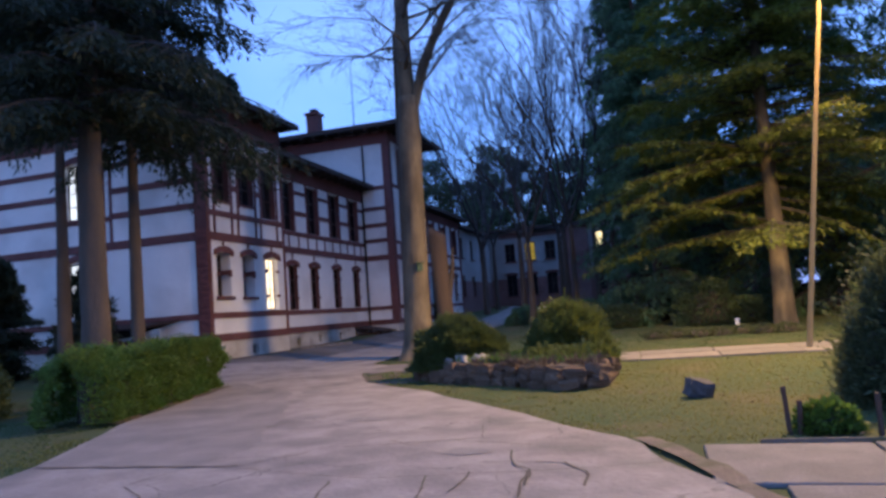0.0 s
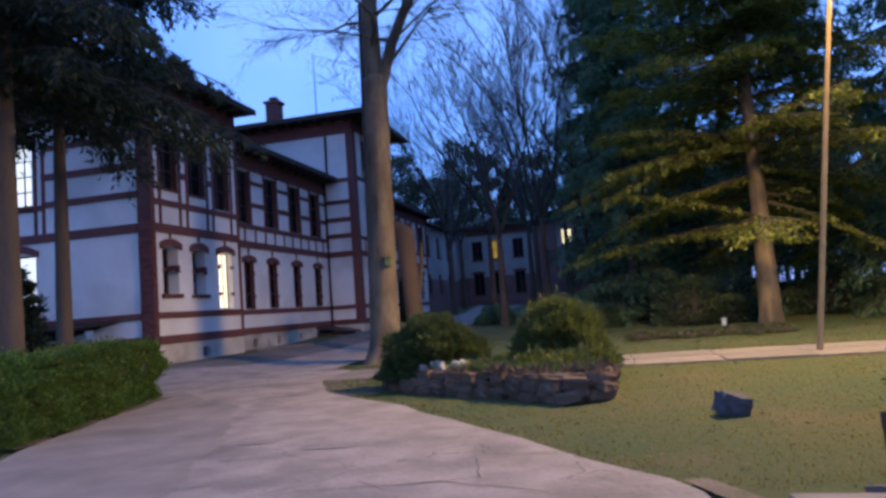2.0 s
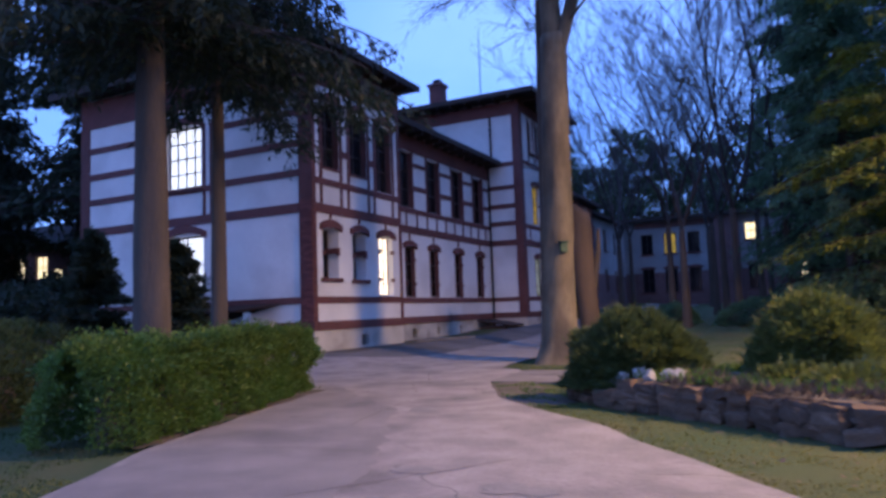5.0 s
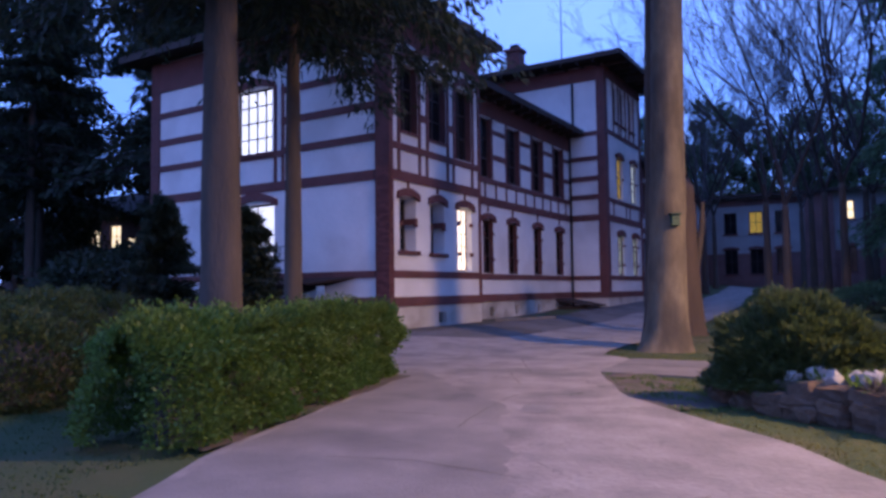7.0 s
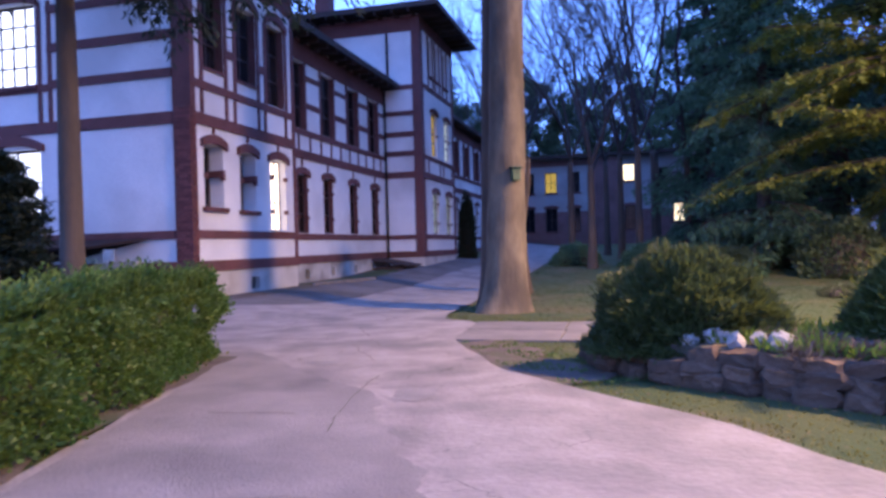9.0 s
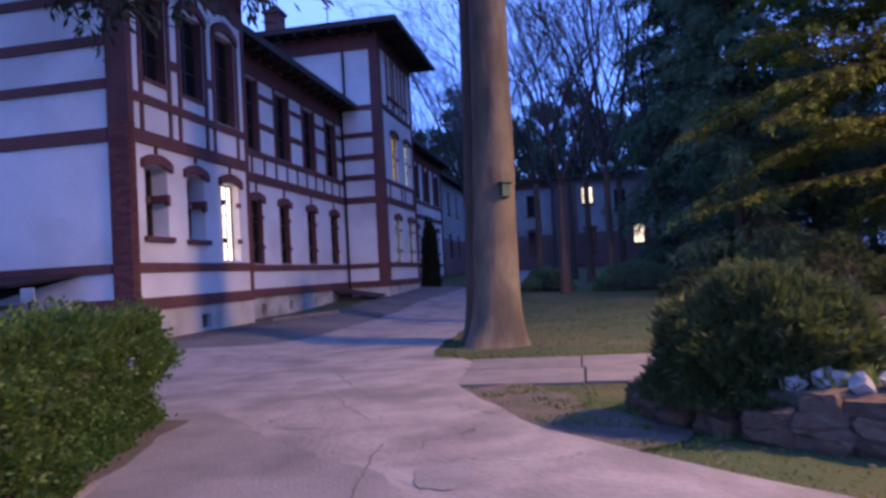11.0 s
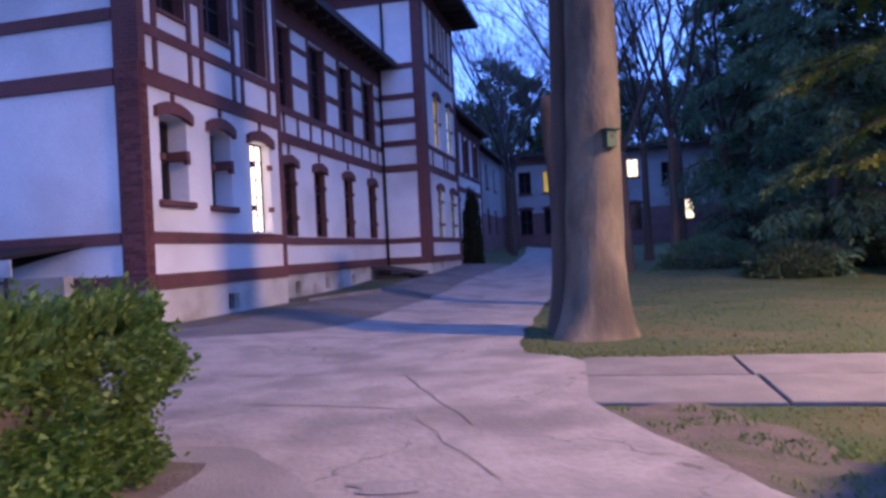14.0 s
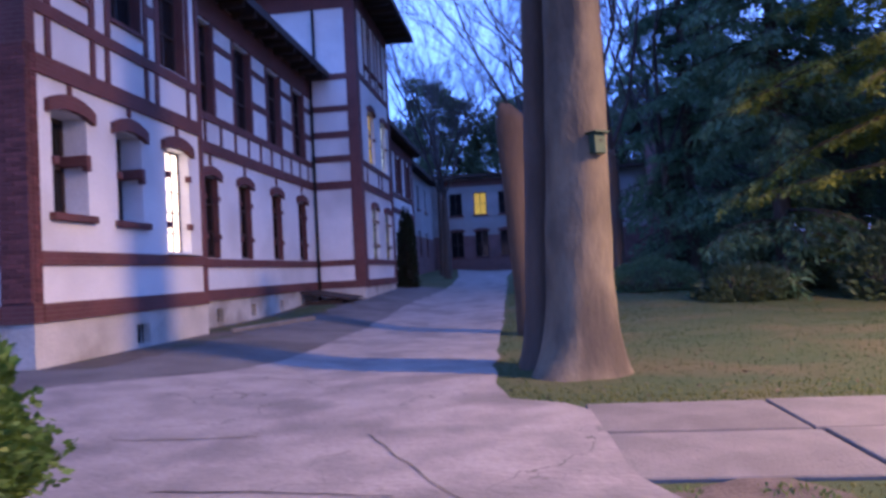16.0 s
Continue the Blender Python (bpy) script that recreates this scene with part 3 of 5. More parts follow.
    S.bar("brick_frieze", -23.0, XT - 0.41, 12.75, 13.55, 0.06)
    T.bar("brick_frieze", YT + 0.48, YE - 0.3, 12.95, 13.55, 0.06)
    T.bar("brick_band", YT + 0.48, YE - 0.3, 9.9, 10.15, 0.05)
    for z0, z1 in ((6.45, 6.70), (7.50, 7.76), (8.62, 8.86)):
        F.bar("brick_band", -27.9, -23.7, z0, z1, 0.05)
        F.bar("brick_band", -21.2, XA - 0.55, z0, z1, 0.05)
    F.bar("brick_frieze", -27.9, XA - 0.55, 9.7, 10.9, 0.06)
    F.bar("brick_band", -23.7, -21.2, 6.38, 6.6, 0.05)
    # corner pilasters: single bricks are laid on the near one further down
    part("corner_pilaster", boxes((XA - 0.52, XA + 0.055, YF - 0.055, YF + 0.17, 1.06, top_a)), BRICK, house, "red brick corner pilaster")
    part("corner_pilaster", boxes((XA - 0.1, XA + 0.055, YB - 0.14, YB + 0.015, 1.06, top_a)), BRICK, house, "narrow red brick pilaster")
    part("corner_pilaster", boxes((XT - 0.40, XT + 0.055, YT - 0.055, YT + 0.46, 1.06, 13.55)), BRICK, house, "red brick corner pilaster")
    part("corner_pilaster", boxes((XT - 0.3, XT + 0.055, YE - 0.30, YE + 0.02, 1.06, 13.55)), BRICK, house, "red brick corner pilaster")
    part("corner_pilaster", boxes((-28.42, -27.9, YF - 0.055, YF + 0.02, 1.06, top_a)), BRICK, house, "red brick corner pilaster")
    # timber-like brick strips between the bands of the bay
    for u in (25.62, 26.86, 27.32, 28.72, 29.14, 30.55):
        A.bar("brick_strip", u - 0.07, u + 0.07, 5.505, 6.175, 0.045)
    for u in (25.62, 26.86, 27.36, 28.74, 29.2, 30.62):
        A.bar("brick_strip", u - 0.08, u + 0.08, 6.425, 9.1, 0.045)
    for u0, u1 in ((26.94, 27.28), (28.82, 29.12)):
        A.bar("brick_band", u0, u1, 7.35, 7.6, 0.04)
    for u0, u1 in ((25.70, 26.78), (27.45, 28.66)):
        A.bar("brick_sill", u0, u1, 6.76, 6.85, 0.06)
    A.bar("brick_frieze", YF + 0.19, YB - 0.14, 9.75, 10.9, 0.06)
    for (u0, u1, z0, z1) in uA:
        A.window(u0, u1, z0, z1, 0.22, None, True, False, 0, False, (1, 2), 0.34, BRICK, lining=True)
        A.hood(u0 - 0.3, u1 + 0.3, z1 + 0.14, 0.36, 0.16, 0.07, house, PLASTER, "hood_mould")
    for (u0, u1, z0, z1) in gA[:2]:
        w = A.window(u0, u1, z0, z1, 0.46, None, True, True, 1, False, (1, 1), 0.18)
        part("jamb_block", boxes(A.span(u1 - 0.14, u1 - 0.003, -0.46, 0.08, 3.78, 3.98), bevel=0.01), BRICK, w)
        A.bar("brick_strip", (u0 + u1) / 2 - 0.05, (u0 + u1) / 2 + 0.05, 4.98, 5.155, 0.05)
    u0, u1, z0, z1 = gA[2]
    A.window(u0, u1, z0, z1, 0.24, LIT, True, False, 2, False, (2, 4), 0.18, None, "brightly lit window with small panes", 0.5)
    A.bar("window_ledge", u0 - 0.1, u1 + 0.1, 2.235, 2.28, 0.14, PLASTER)
    A.bar("brick_strip", (u0 + u1) / 2 - 0.05, (u0 + u1) / 2 + 0.05, 4.92, 5.155, 0.05)
    # recessed wing
    for (u0, u1, z0, z1) in gB:
        B.window(u0, u1, z0, z1, 0.16, None, True, False, 2, False, (1, 2), 0.16, lining=True)
        B.bar("brick_strip", (u0 + u1) / 2 - 0.05, (u0 + u1) / 2 + 0.05, 4.86, 5.155, 0.05)
    for (u0, u1, z0, z1) in uB:
        B.window(u0, u1, z0, z1, 0.16, None, False, False, 0, False, (1, 2), lining=True)
        for s in (u0 - 0.07, u1 + 0.07):
            B.bar("brick_strip", s - 0.07, s + 0.07, 6.335, 9.0, 0.045)
    for (a, b) in zip(uB, uB[1:]):
        for z0, z1 in ((7.20, 7.44), (8.32, 8.52)):
            B.bar("brick_band", a[1] + 0.145, b[0] - 0.145, z0, z1, 0.04)
    for z0, z1 in ((7.20, 7.44), (8.32, 8.52)):
        B.bar("brick_band", uB[-1][1] + 0.145, YT - 0.02, z0, z1, 0.04)
    B.bar("brick_frieze", YB + 0.1, YT - 0.02, 9.0, 9.8, 0.05)
    for k in range(11):
        u = 32.2 + k * 1.02
        B.bar("brick_strip", u - 0.06, u + 0.06, 5.505, 6.095, 0.045)
    # tower
    for i, (u0, u1, z0, z1) in enumerate(gT):
        T.window(u0, u1, z0, z1, 0.14, LIT_DIM, True, False, 2, True, (1, 2), 0.16, None, "dimly lit window in a brick-trimmed opening")
    for i, (u0, u1, z0, z1) in enumerate(mT):
        T.window(u0, u1, z0, z1, 0.14, LIT_YELLOW if i == 0 else LIT_DIM, True, False, 1, False, (1, 2), 0.16, None, "dimly lit window in a brick-trimmed opening")
    for (u0, u1, z0, z1) in tT:
        T.window(u0, u1, z0, z1, 0.14, None, False, True, 0, False, (1, 2))
        for s in (u0 - 0.08, u1 + 0.08):
            T.bar("brick_strip", s - 0.07, s + 0.07, 10.155, 12.9, 0.045)
    for u in (44.3, 46.6, 47.3, 49.2):
        T.bar("brick_strip", u - 0.06, u + 0.06, 5.505, 6.175, 0.045)
    # front to the camera's side
    F.window(*fF[0], 0.14, LIT_COOL, True, True, 0, False, (3, 3), 0.25, None, "tall brightly lit window with many panes")
    F.window(*fF[1], 0.14, LIT_COOL, True, False, 0, False, (1, 1), 0.30, None, "brightly lit arched ground-floor window")
    for u in (-23.62, -21.48, -21.12):
        F.bar("brick_strip", u - 0.07, u + 0.07, 5.505, 9.0, 0.045)
    # cellar entrance under a dark lean-to hood
    part("cellar_hood", mesh_from("cellar_hood", [(-23.4, YF - 0.06, 2.05), (-17.9, YF - 0.06, 2.05), (-17.9, YF - 0.06, 1.98), (-23.4, YF - 0.06, 1.98), (-23.4, YF - 0.9, 1.85), (-19.2, YF - 0.9, 1.85), (-19.2, YF - 0.9, 1.78), (-23.4, YF - 0.9, 1.78)],
         [(0, 1, 5, 4), (3, 7, 6, 2), (4, 5, 6, 7), (1, 2, 6, 5), (0, 4, 7, 3)]), ROOF, house, "dark sheet hood over the cellar stair")
    # solid dark panel proud of the wall, for the shade inside the entrance
    shade_outline = [(-24.2, 2.0), (-24.2, 1.30), (-20.4, 1.48), (-18.6, 1.86), (-17.9, 2.0)]
    m = len(shade_outline)
    part("cellar_opening", mesh_from("cellar_opening", [(x, YF - d, z) for d in (0.085, 0.0) for x, z in shade_outline], [tuple(range(m))] + [(k, (k + 1) % m, m + (k + 1) % m, m + k) for k in range(m)]), IRON, house, "dark panel for the shade in the cellar stair opening")
    # roofs
    hip_roof("roof", -29.3, -15.6, 24.15, 31.55, top_a, 24, house)
    hip_roof("roof", -29.0, -16.5, 30.0, 52.0, top_b, 16, house)
    hip_roof("roof", -25.0, -14.05, 41.95, 51.0, top_t, 17, house)
    rafters(house, A, 25.2, 31.0, top_a, 0.85)
    rafters(house, B, 31.7, 43.0, top_b, 0.8)
    rafters(house, T, 43.2, 49.7, top_t, 1.2)
    rafters(house, S, -22.8, XT - 0.2, top_t, 1.0)
    # chimney, mast, drainpipes
    ch = part("chimney", boxes((-22.3, -21.4, 45.6, 46.4, 14.2, 16.2), (-22.4, -21.3, 45.5, 46.5, 16.2, 16.4), bevel=0.02), BRICK, house, "red brick chimney with a projecting cap")
    part("chimney_pot", boxes((-22.1, -21.6, 45.8, 46.2, 16.4, 16.7)), IRON, ch)
    v, f = tubes([((-18.8, 46, 14.2), 0.04, (-18.8, 46, 17.0), 0.03), ((-18.8, 46, 17.0), 0.03, (-18.8, 46, 19.4), 0.015)], 6)
    part("mast", mesh_from("mast", v, f), IRON, house, "thin lightning mast")
    for x, y, z in ((XB + 0.12, YT - 0.12, top_b), (-17.05, YT - 0.12, 12.7)):
        v, f = tubes([((x, y, 0.3 if z < 11 else 10.1), 0.06, (x, y, z), 0.06)], 8)
        part("drainpipe", mesh_from("drainpipe", v, f), IRON, house, "dark iron drainpipe")
    return house


def build_far_houses():
    # brick wing beyond the tower
    wing = root("side_wing", "white plastered wing with brick bands beyond the tower", "house")
    W = Face(wing, "x", -16.4)
    lo_w = [(c - 0.48, c + 0.48, 2.4, 4.6) for c in (51.7, 54.4, 57.6, 60.9)]
    up_w = [(c - 0.55, c + 0.55, 6.5, 8.7) for c in (51.7, 54.4, 57.6, 60.9)]
    part("wall", wall_mesh("x", -16.4, 0.4, 49.85, 63.0, 0.2, 9.7, lo_w + up_w), PLASTER, wing)
    part("wall", boxes((-24, -16.81, 62.6, 63.0, 0.2, 9.7)), PLASTER, wing)
    for w in lo_w:
        W.window(*w, 0.16, None, True, False, 2, False, (1, 2), 0.16)
    for w in up_w:
        W.window(*w, 0.16, None, False, False, 0, False, (1, 2), lining=True)
        for u in (w[0] - 0.22, w[1] + 0.22):
            W.bar("brick_strip", u - 0.2, u + 0.2, 6.425, 8.9, 0.09)
    for z0, z1 in ((1.06, 1.37), (1.99, 2.23), (5.16, 5.50), (6.16, 6.42), (8.9, 9.65)):
        W.bar("brick_band", 49.86, 62.6, z0, z1, 0.05)
    part("corner_pilaster", boxes((-16.7, -16.345, 62.62, 63.03, 0.3, 9.69)), BRICK, wing, "red brick corner pilaster")
    hip_roof("roof", -26, -15.7, 49.9, 63.8, 9.7, 18, wing)
    rafters(wing, W, 50.2, 63.0, 9.7, 0.65)
    # plain plastered house in line behind the wing
    rear = root("rear_house", "plain two-storey plastered house behind the wing", "house")
    R = Face(rear, "x", -17.2)
    ws = [(u, u + 1.1, z, z + 2.0) for u in (66.0, 70.0, 74.0) for z in (2.9, 6.6)]
    part("wall", wall_mesh("x", -17.2, 0.4, 64.2, 78.9, 4.4, 9.4, [(a, b, max(c, 4.3), d) for a, b, c, d in ws]), FAR_DIM_PLASTER, rear)
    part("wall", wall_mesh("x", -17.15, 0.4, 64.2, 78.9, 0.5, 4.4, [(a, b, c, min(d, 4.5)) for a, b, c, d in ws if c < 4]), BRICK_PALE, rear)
    part("wall", boxes((-25, -17.6, 64.2, 64.6, 0.5, 9.4)), FAR_DIM_PLASTER, rear)
    for w in ws:
        R.window(*w, 0.15, None, False, True, 0, False, (1, 1))
    hip_roof("roof", -26, -16.5, 63.9, 78.95, 9.4, 7, rear)
    # long house across the end of the drive
    far = root("far_house", "two-storey house, white above and brick below", "house")
    Y = 80.0
    F = Face(far, "y", Y)
    up = [(-15.7, -14.5, 6.6, 8.7), (-13.4, -12.2, 6.6, 8.7), (-11.1, -9.9, 6.6, 8.7), (-5.7, -4.6, 7.5, 9.2), (-2.6, -1.5, 6.6, 8.7), (2.4, 3.5, 6.6, 8.7)]
    lo = [(-15.7, -14.5, 2.7, 5.1), (-13.4, -12.2, 2.7, 5.1), (-11.1, -9.9, 2.7, 5.1), (-5.6, -4.5, 2.7, 5.1), (-1.0, 0.1, 3.4, 5.2), (2.4, 3.5, 2.7, 5.1)]
    part("wall", wall_mesh("y", Y, 0.4, -20.0, 8.0, 4.7, 10.1, up + [(u0, u1, 4.6, z1) for u0, u1, z0, z1 in lo]), FAR_DIM_PLASTER, far)
    part("wall", wall_mesh("y", Y - 0.06, 0.4, -20.0, 8.0, 0.8, 4.7, [(u0, u1, z0, 4.8) for u0, u1, z0, z1 in lo]), BRICK_PALE, far)
    part("wall", boxes((-8.6, -6.2, Y - 0.55, Y - 0.08, 0.8, 10.0)), BRICK_PALE, far, "projecting brick bay")
    for i, w in enumerate(up):
        F.window(*w, 0.15, {1: LIT_YELLOW, 3: LIT_FAR}.get(i), False, True, 0, False, (1, 1))
    for i, w in enumerate(lo):
        F.window(*w, 0.15, {4: LIT_FAR}.get(i), True, True, 0, False, (1, 1))
    F.bar("brick_band", -16.3, -8.7, 9.3, 9.9, 0.06, BRICK_PALE)
    hip_roof("roof", -21.0, 9.0, 79.0, 90.0, 10.1, 7, far)
    # taller dark house in the wood
    hall = root("wooded_house", "tall dark house half hidden by trees", "house")
    G = Face(hall, "y", 74.0)
    ws = [(4.6, 5.7, 9.6, 11.2), (4.7, 5.5, 6.0, 7.2)]
    part("wall", wall_mesh("y", 74.0, 0.4, 1.5, 12.0, 1.0, 13.0, ws), BRICK_PALE, hall)
    for w in ws:
        G.window(*w, 0.12, LIT_DIM, False, True, 0, False, (1, 1))
    hip_roof("roof", 0.8, 12.8, 73.2, 79.5, 13.0, 25, hall)
    # house with lit windows behind the front garden
    side = root("garden_house", "dark low house with small lit windows", "house")
    K = Face(side, "y", 38.0)
    ws = [(-53.5, -52.3, 4.9, 6.6), (-51.0, -49.7, 4.9, 6.6), (-49.0, -48.0, 4.2, 5.6)]
    part("wall", wall_mesh("y", 38.0, 0.4, -66, -46, 0.0, 7.0, ws), BRICK_PALE, side)
    for w in ws:
        K.window(*w, 0.12, LIT_FAR, False, True, 0, False, (1, 1))
    hip_roof("roof", -67, -45, 37, 48, 7.0, 25, side)


# ---- trees ----
def branch_tree(rng, height, radius, fork_at, levels, spread, limbs=3, start=None, lean=(0, 0), twig_r=0.012):
    """Limbs of a bare broad-leaved tree, as tapered segments: stout ones and twigs apart."""
    stout, twigs = [], []

    def grow(p, d, length, r, level):
        n = 3 if level > 1 else 2
        for k in range(n):
            q = p + d * (length / n)
            r2 = r * (0.90 if k < n - 1 else 0.82)
            (stout if r > 0.035 else twigs).append((p, r, q, r2))
            p, r = q, r2
            d = (d + Vector((rng.gauss(0, 0.10), rng.gauss(0, 0.10), 0.03 + rng.gauss(0, 0.06)))).normalized()
            if level > 0 and k < n - 1 and rng.random() < 0.75:
                side(p, d, length * 0.62, r * 0.5, level - 1)
        if level > 0 and r > twig_r:
            m = 2 if rng.random() < 0.8 else 3
            for _ in range(m):
                side(p, d, length * rng.uniform(0.6, 0.82), r * rng.uniform(0.6, 0.78), level - 1, 0.7)

    def side(p, d, length, r, level, w=1.0):
        a = rng.uniform(0, 2 * math.pi)
        s = d.cross(Vector((math.cos(a), math.sin(a), 0.3))).normalized()
        grow(p, (d + s * spread * w * rng.uniform(0.6, 1.2) + Vector((0, 0, 0.12))).normalized(), length, max(r, twig_r), level)

    p, r = Vector((0, 0, 0)), radius
    n = 8
    for k in range(n):
        q = Vector((lean[0] * (k + 1) / n + 0.05 * rng.gauss(0, 1) * (k < n - 1), lean[1] * (k + 1) / n + 0.05 * rng.gauss(0, 1) * (k < n - 1), fork_at * (k + 1) / n))
        r2 = radius * (1 - 0.32 * (k + 1) / n)
        stout.append((p, r, q, r2))
        p, r = q, r2
    for k in range(limbs):
        a = 2 * math.pi * k / limbs + rng.uniform(-0.4, 0.4)
        d = Vector((math.cos(a) * spread * 0.75, math.sin(a) * spread * 0.75, 1)).normalized()
        grow(p, d, (height - fork_at) * rng.uniform(0.42, 0.52), r * rng.uniform(0.55, 0.75), levels)
    return stout, twigs


def leader_tree(rng, fork_at, radius, top, lean):
    """Limbs of a tree whose stem runs on above a strong side limb, with long arching twigs all the way up."""
    stout, twigs = [], []

    def twig(p, d, length, r, level):
        n = 4
        for k in range(n):
            q = p + d * (length / n)
            (stout if r > 0.04 else twigs).append((p, r, q, r * 0.8))
            p, r = q, r * 0.8
            d = (d + Vector((rng.gauss(0, 0.13), rng.gauss(0, 0.13), rng.gauss(-0.03, 0.10)))).normalized()
            if level > 0:
                for _ in range(2 if level < 3 else 1):
                    e = (d + Vector((rng.gauss(0, 0.6), rng.gauss(0, 0.6), rng.gauss(-0.02, 0.35)))).normalized()
                    twig(p, e, length * rng.uniform(0.4, 0.65), max(0.006, r * 0.55), level - 1)

    def stem(p, d, length, r, bend):
        n = 14
        for k in range(n):
            q = p + d * (length / n)
            stout.append((p, r, q, r * 0.93))
            p, r = q, r * 0.93
            d = (d + bend / n + Vector((rng.gauss(0, 0.05), rng.gauss(0, 0.05), 0))).normalized()
            for _ in range(2):
                a = rng.uniform(0, 6.283)
                twig(p, Vector((math.cos(a), math.sin(a), rng.uniform(0.1, 0.7))).normalized(), rng.uniform(2.4, 4.6), r * 0.26, 3)

    p = Vector((lean[0], lean[1], fork_at - 0.1))
    stem(p, Vector((-0.05, 0, 1)), top - fork_at, radius * 0.86, Vector((-0.05, 0.05, 0)))
    stem(p + Vector((0.12, 0, -0.5)), Vector((0.36, -0.05, 1)).normalized(), top - fork_at - 2, radius * 0.55, Vector((0.45, 0, 0)))
    return stout, twigs


def trunk_mesh(height, r0, r1, rng, flare=0.35, sides=24, rings=26, lean=(0, 0)):
    """A trunk with root flare, ripples and swellings."""
    verts, faces = [], []
    ph = [rng.uniform(0, 6) for _ in range(4)]
    for j in range(rings + 1):
        t = j / rings
        z = height * t ** 1.4
        r = r0 + (r1 - r0) * (z / height)
        fl = flare * r0 * math.exp(-z / 0.55)
        for k in range(sides):
            a = 2 * math.pi * k / sides
            w = 1 + 0.05 * math.sin(3 * a + ph[0] + z * 0.25) + 0.03 * math.sin(5 * a + ph[1] - z * 0.5) + 0.07 * noise.noise((math.cos(a) * 1.5, math.sin(a) * 1.5, z * 0.8 + ph[3])) + 0.035 * noise.noise((math.cos(a) * 3, math.sin(a) * 3, z * 2.6 + ph[1]))
            root_w = 1 + 0.55 * max(0, math.sin(2.5 * a + ph[2])) * (fl / (flare * r0 + 1e-9))
            rr = r * w + fl * root_w
            verts.append((rr * math.cos(a) + lean[0] * t, rr * math.sin(a) + lean[1] * t, z - 0.12))
    for j in range(rings):
        for k in range(sides):
            a, b = j * sides + k, j * sides + (k + 1) % sides
            faces.append((a, b, b + sides, a + sides))
    faces.append(tuple(range(rings * sides, rings * sides + sides)))
    me = mesh_from("trunk", verts, faces)
    me.polygons.foreach_set("use_smooth", [True] * len(me.polygons))
    return me


def smooth_mesh(v, f, name):
    me = mesh_from(name, v, f)
    me.polygons.foreach_set("use_smooth", [True] * len(me.polygons))
    return me


def put_tree(name, label, at, seed, height, radius, fork_at, levels, spread, limbs, bark, lean=(0, 0), group="", flare=0.35):
    rng = random.Random(seed)
    t = root(name, label, "tree", group, at=(at[0], at[1], ground_z(*at)))
    stout, twigs = branch_tree(rng, height, radius * 0.96, fork_at, levels, spread, limbs, lean=lean)
    part("trunk", trunk_mesh(fork_at + 0.1, radius, radius * 0.68, rng, flare, lean=lean), bark, t)
    part("branchwork", smooth_mesh(*tubes(stout[8:], 8), "branchwork"), bark if radius > 0.4 else TWIG, t)
    part("crown", mesh_from("crown", *tubes(twigs, 3)), TWIG, t, "bare branching crown with fine twigs")
    return t


def leafy_tree(name, label, at, seed, height, width, leaf_mat, count, leaf_len=0.4, leaf_w=0.13, group=""):
    """A broad-leaved tree in leaf: trunk, limbs to each clump, and a crown of uneven leafy clumps with gaps."""
    rng, nrng = random.Random(seed), np.random.default_rng(seed)
    t = root(name, label, "tree", group, at=(at[0], at[1], ground_z(*at)))
    part("trunk", trunk_mesh(height * 0.55, 0.3, 0.14, rng, 0.3, 12, 10), BARK_DARK, t)
    limbs, pts = [], []
    clumps = 26
    for k in range(clumps):
        f = (k + 0.5) / clumps
        z = height * (0.22 + 0.74 * f)
        wide = width * math.sin(math.pi * (0.18 + 0.74 * f)) ** 0.7
        a = k * 2.4 + rng.uniform(-0.5, 0.5)
        c = Vector((math.cos(a) * wide * rng.uniform(0.35, 0.85), math.sin(a) * wide * rng.uniform(0.35, 0.85), z))
        limbs.append((Vector((0, 0, min(z * 0.7, height * 0.5))), 0.08, c, 0.02))
        n = count // clumps
        d = nrng.normal(size=(n, 3))
        d /= np.linalg.norm(d, axis=1)[:, None]
        r = width * rng.uniform(0.26, 0.42)
        pts.append(np.array(c) + d * (nrng.random((n, 1)) ** 0.4) * np.array([r, r, r * 0.7]) * (1 + 0.25 * np.sin(d[:, :1] * 5 + k)))
    part("branchwork", mesh_from("branchwork", *tubes(limbs, 5)), TWIG, t)
    part("foliage", leaves(np.concatenate(pts), leaf_len, leaf_w, nrng, None, 0.2), leaf_mat, t)
    return t


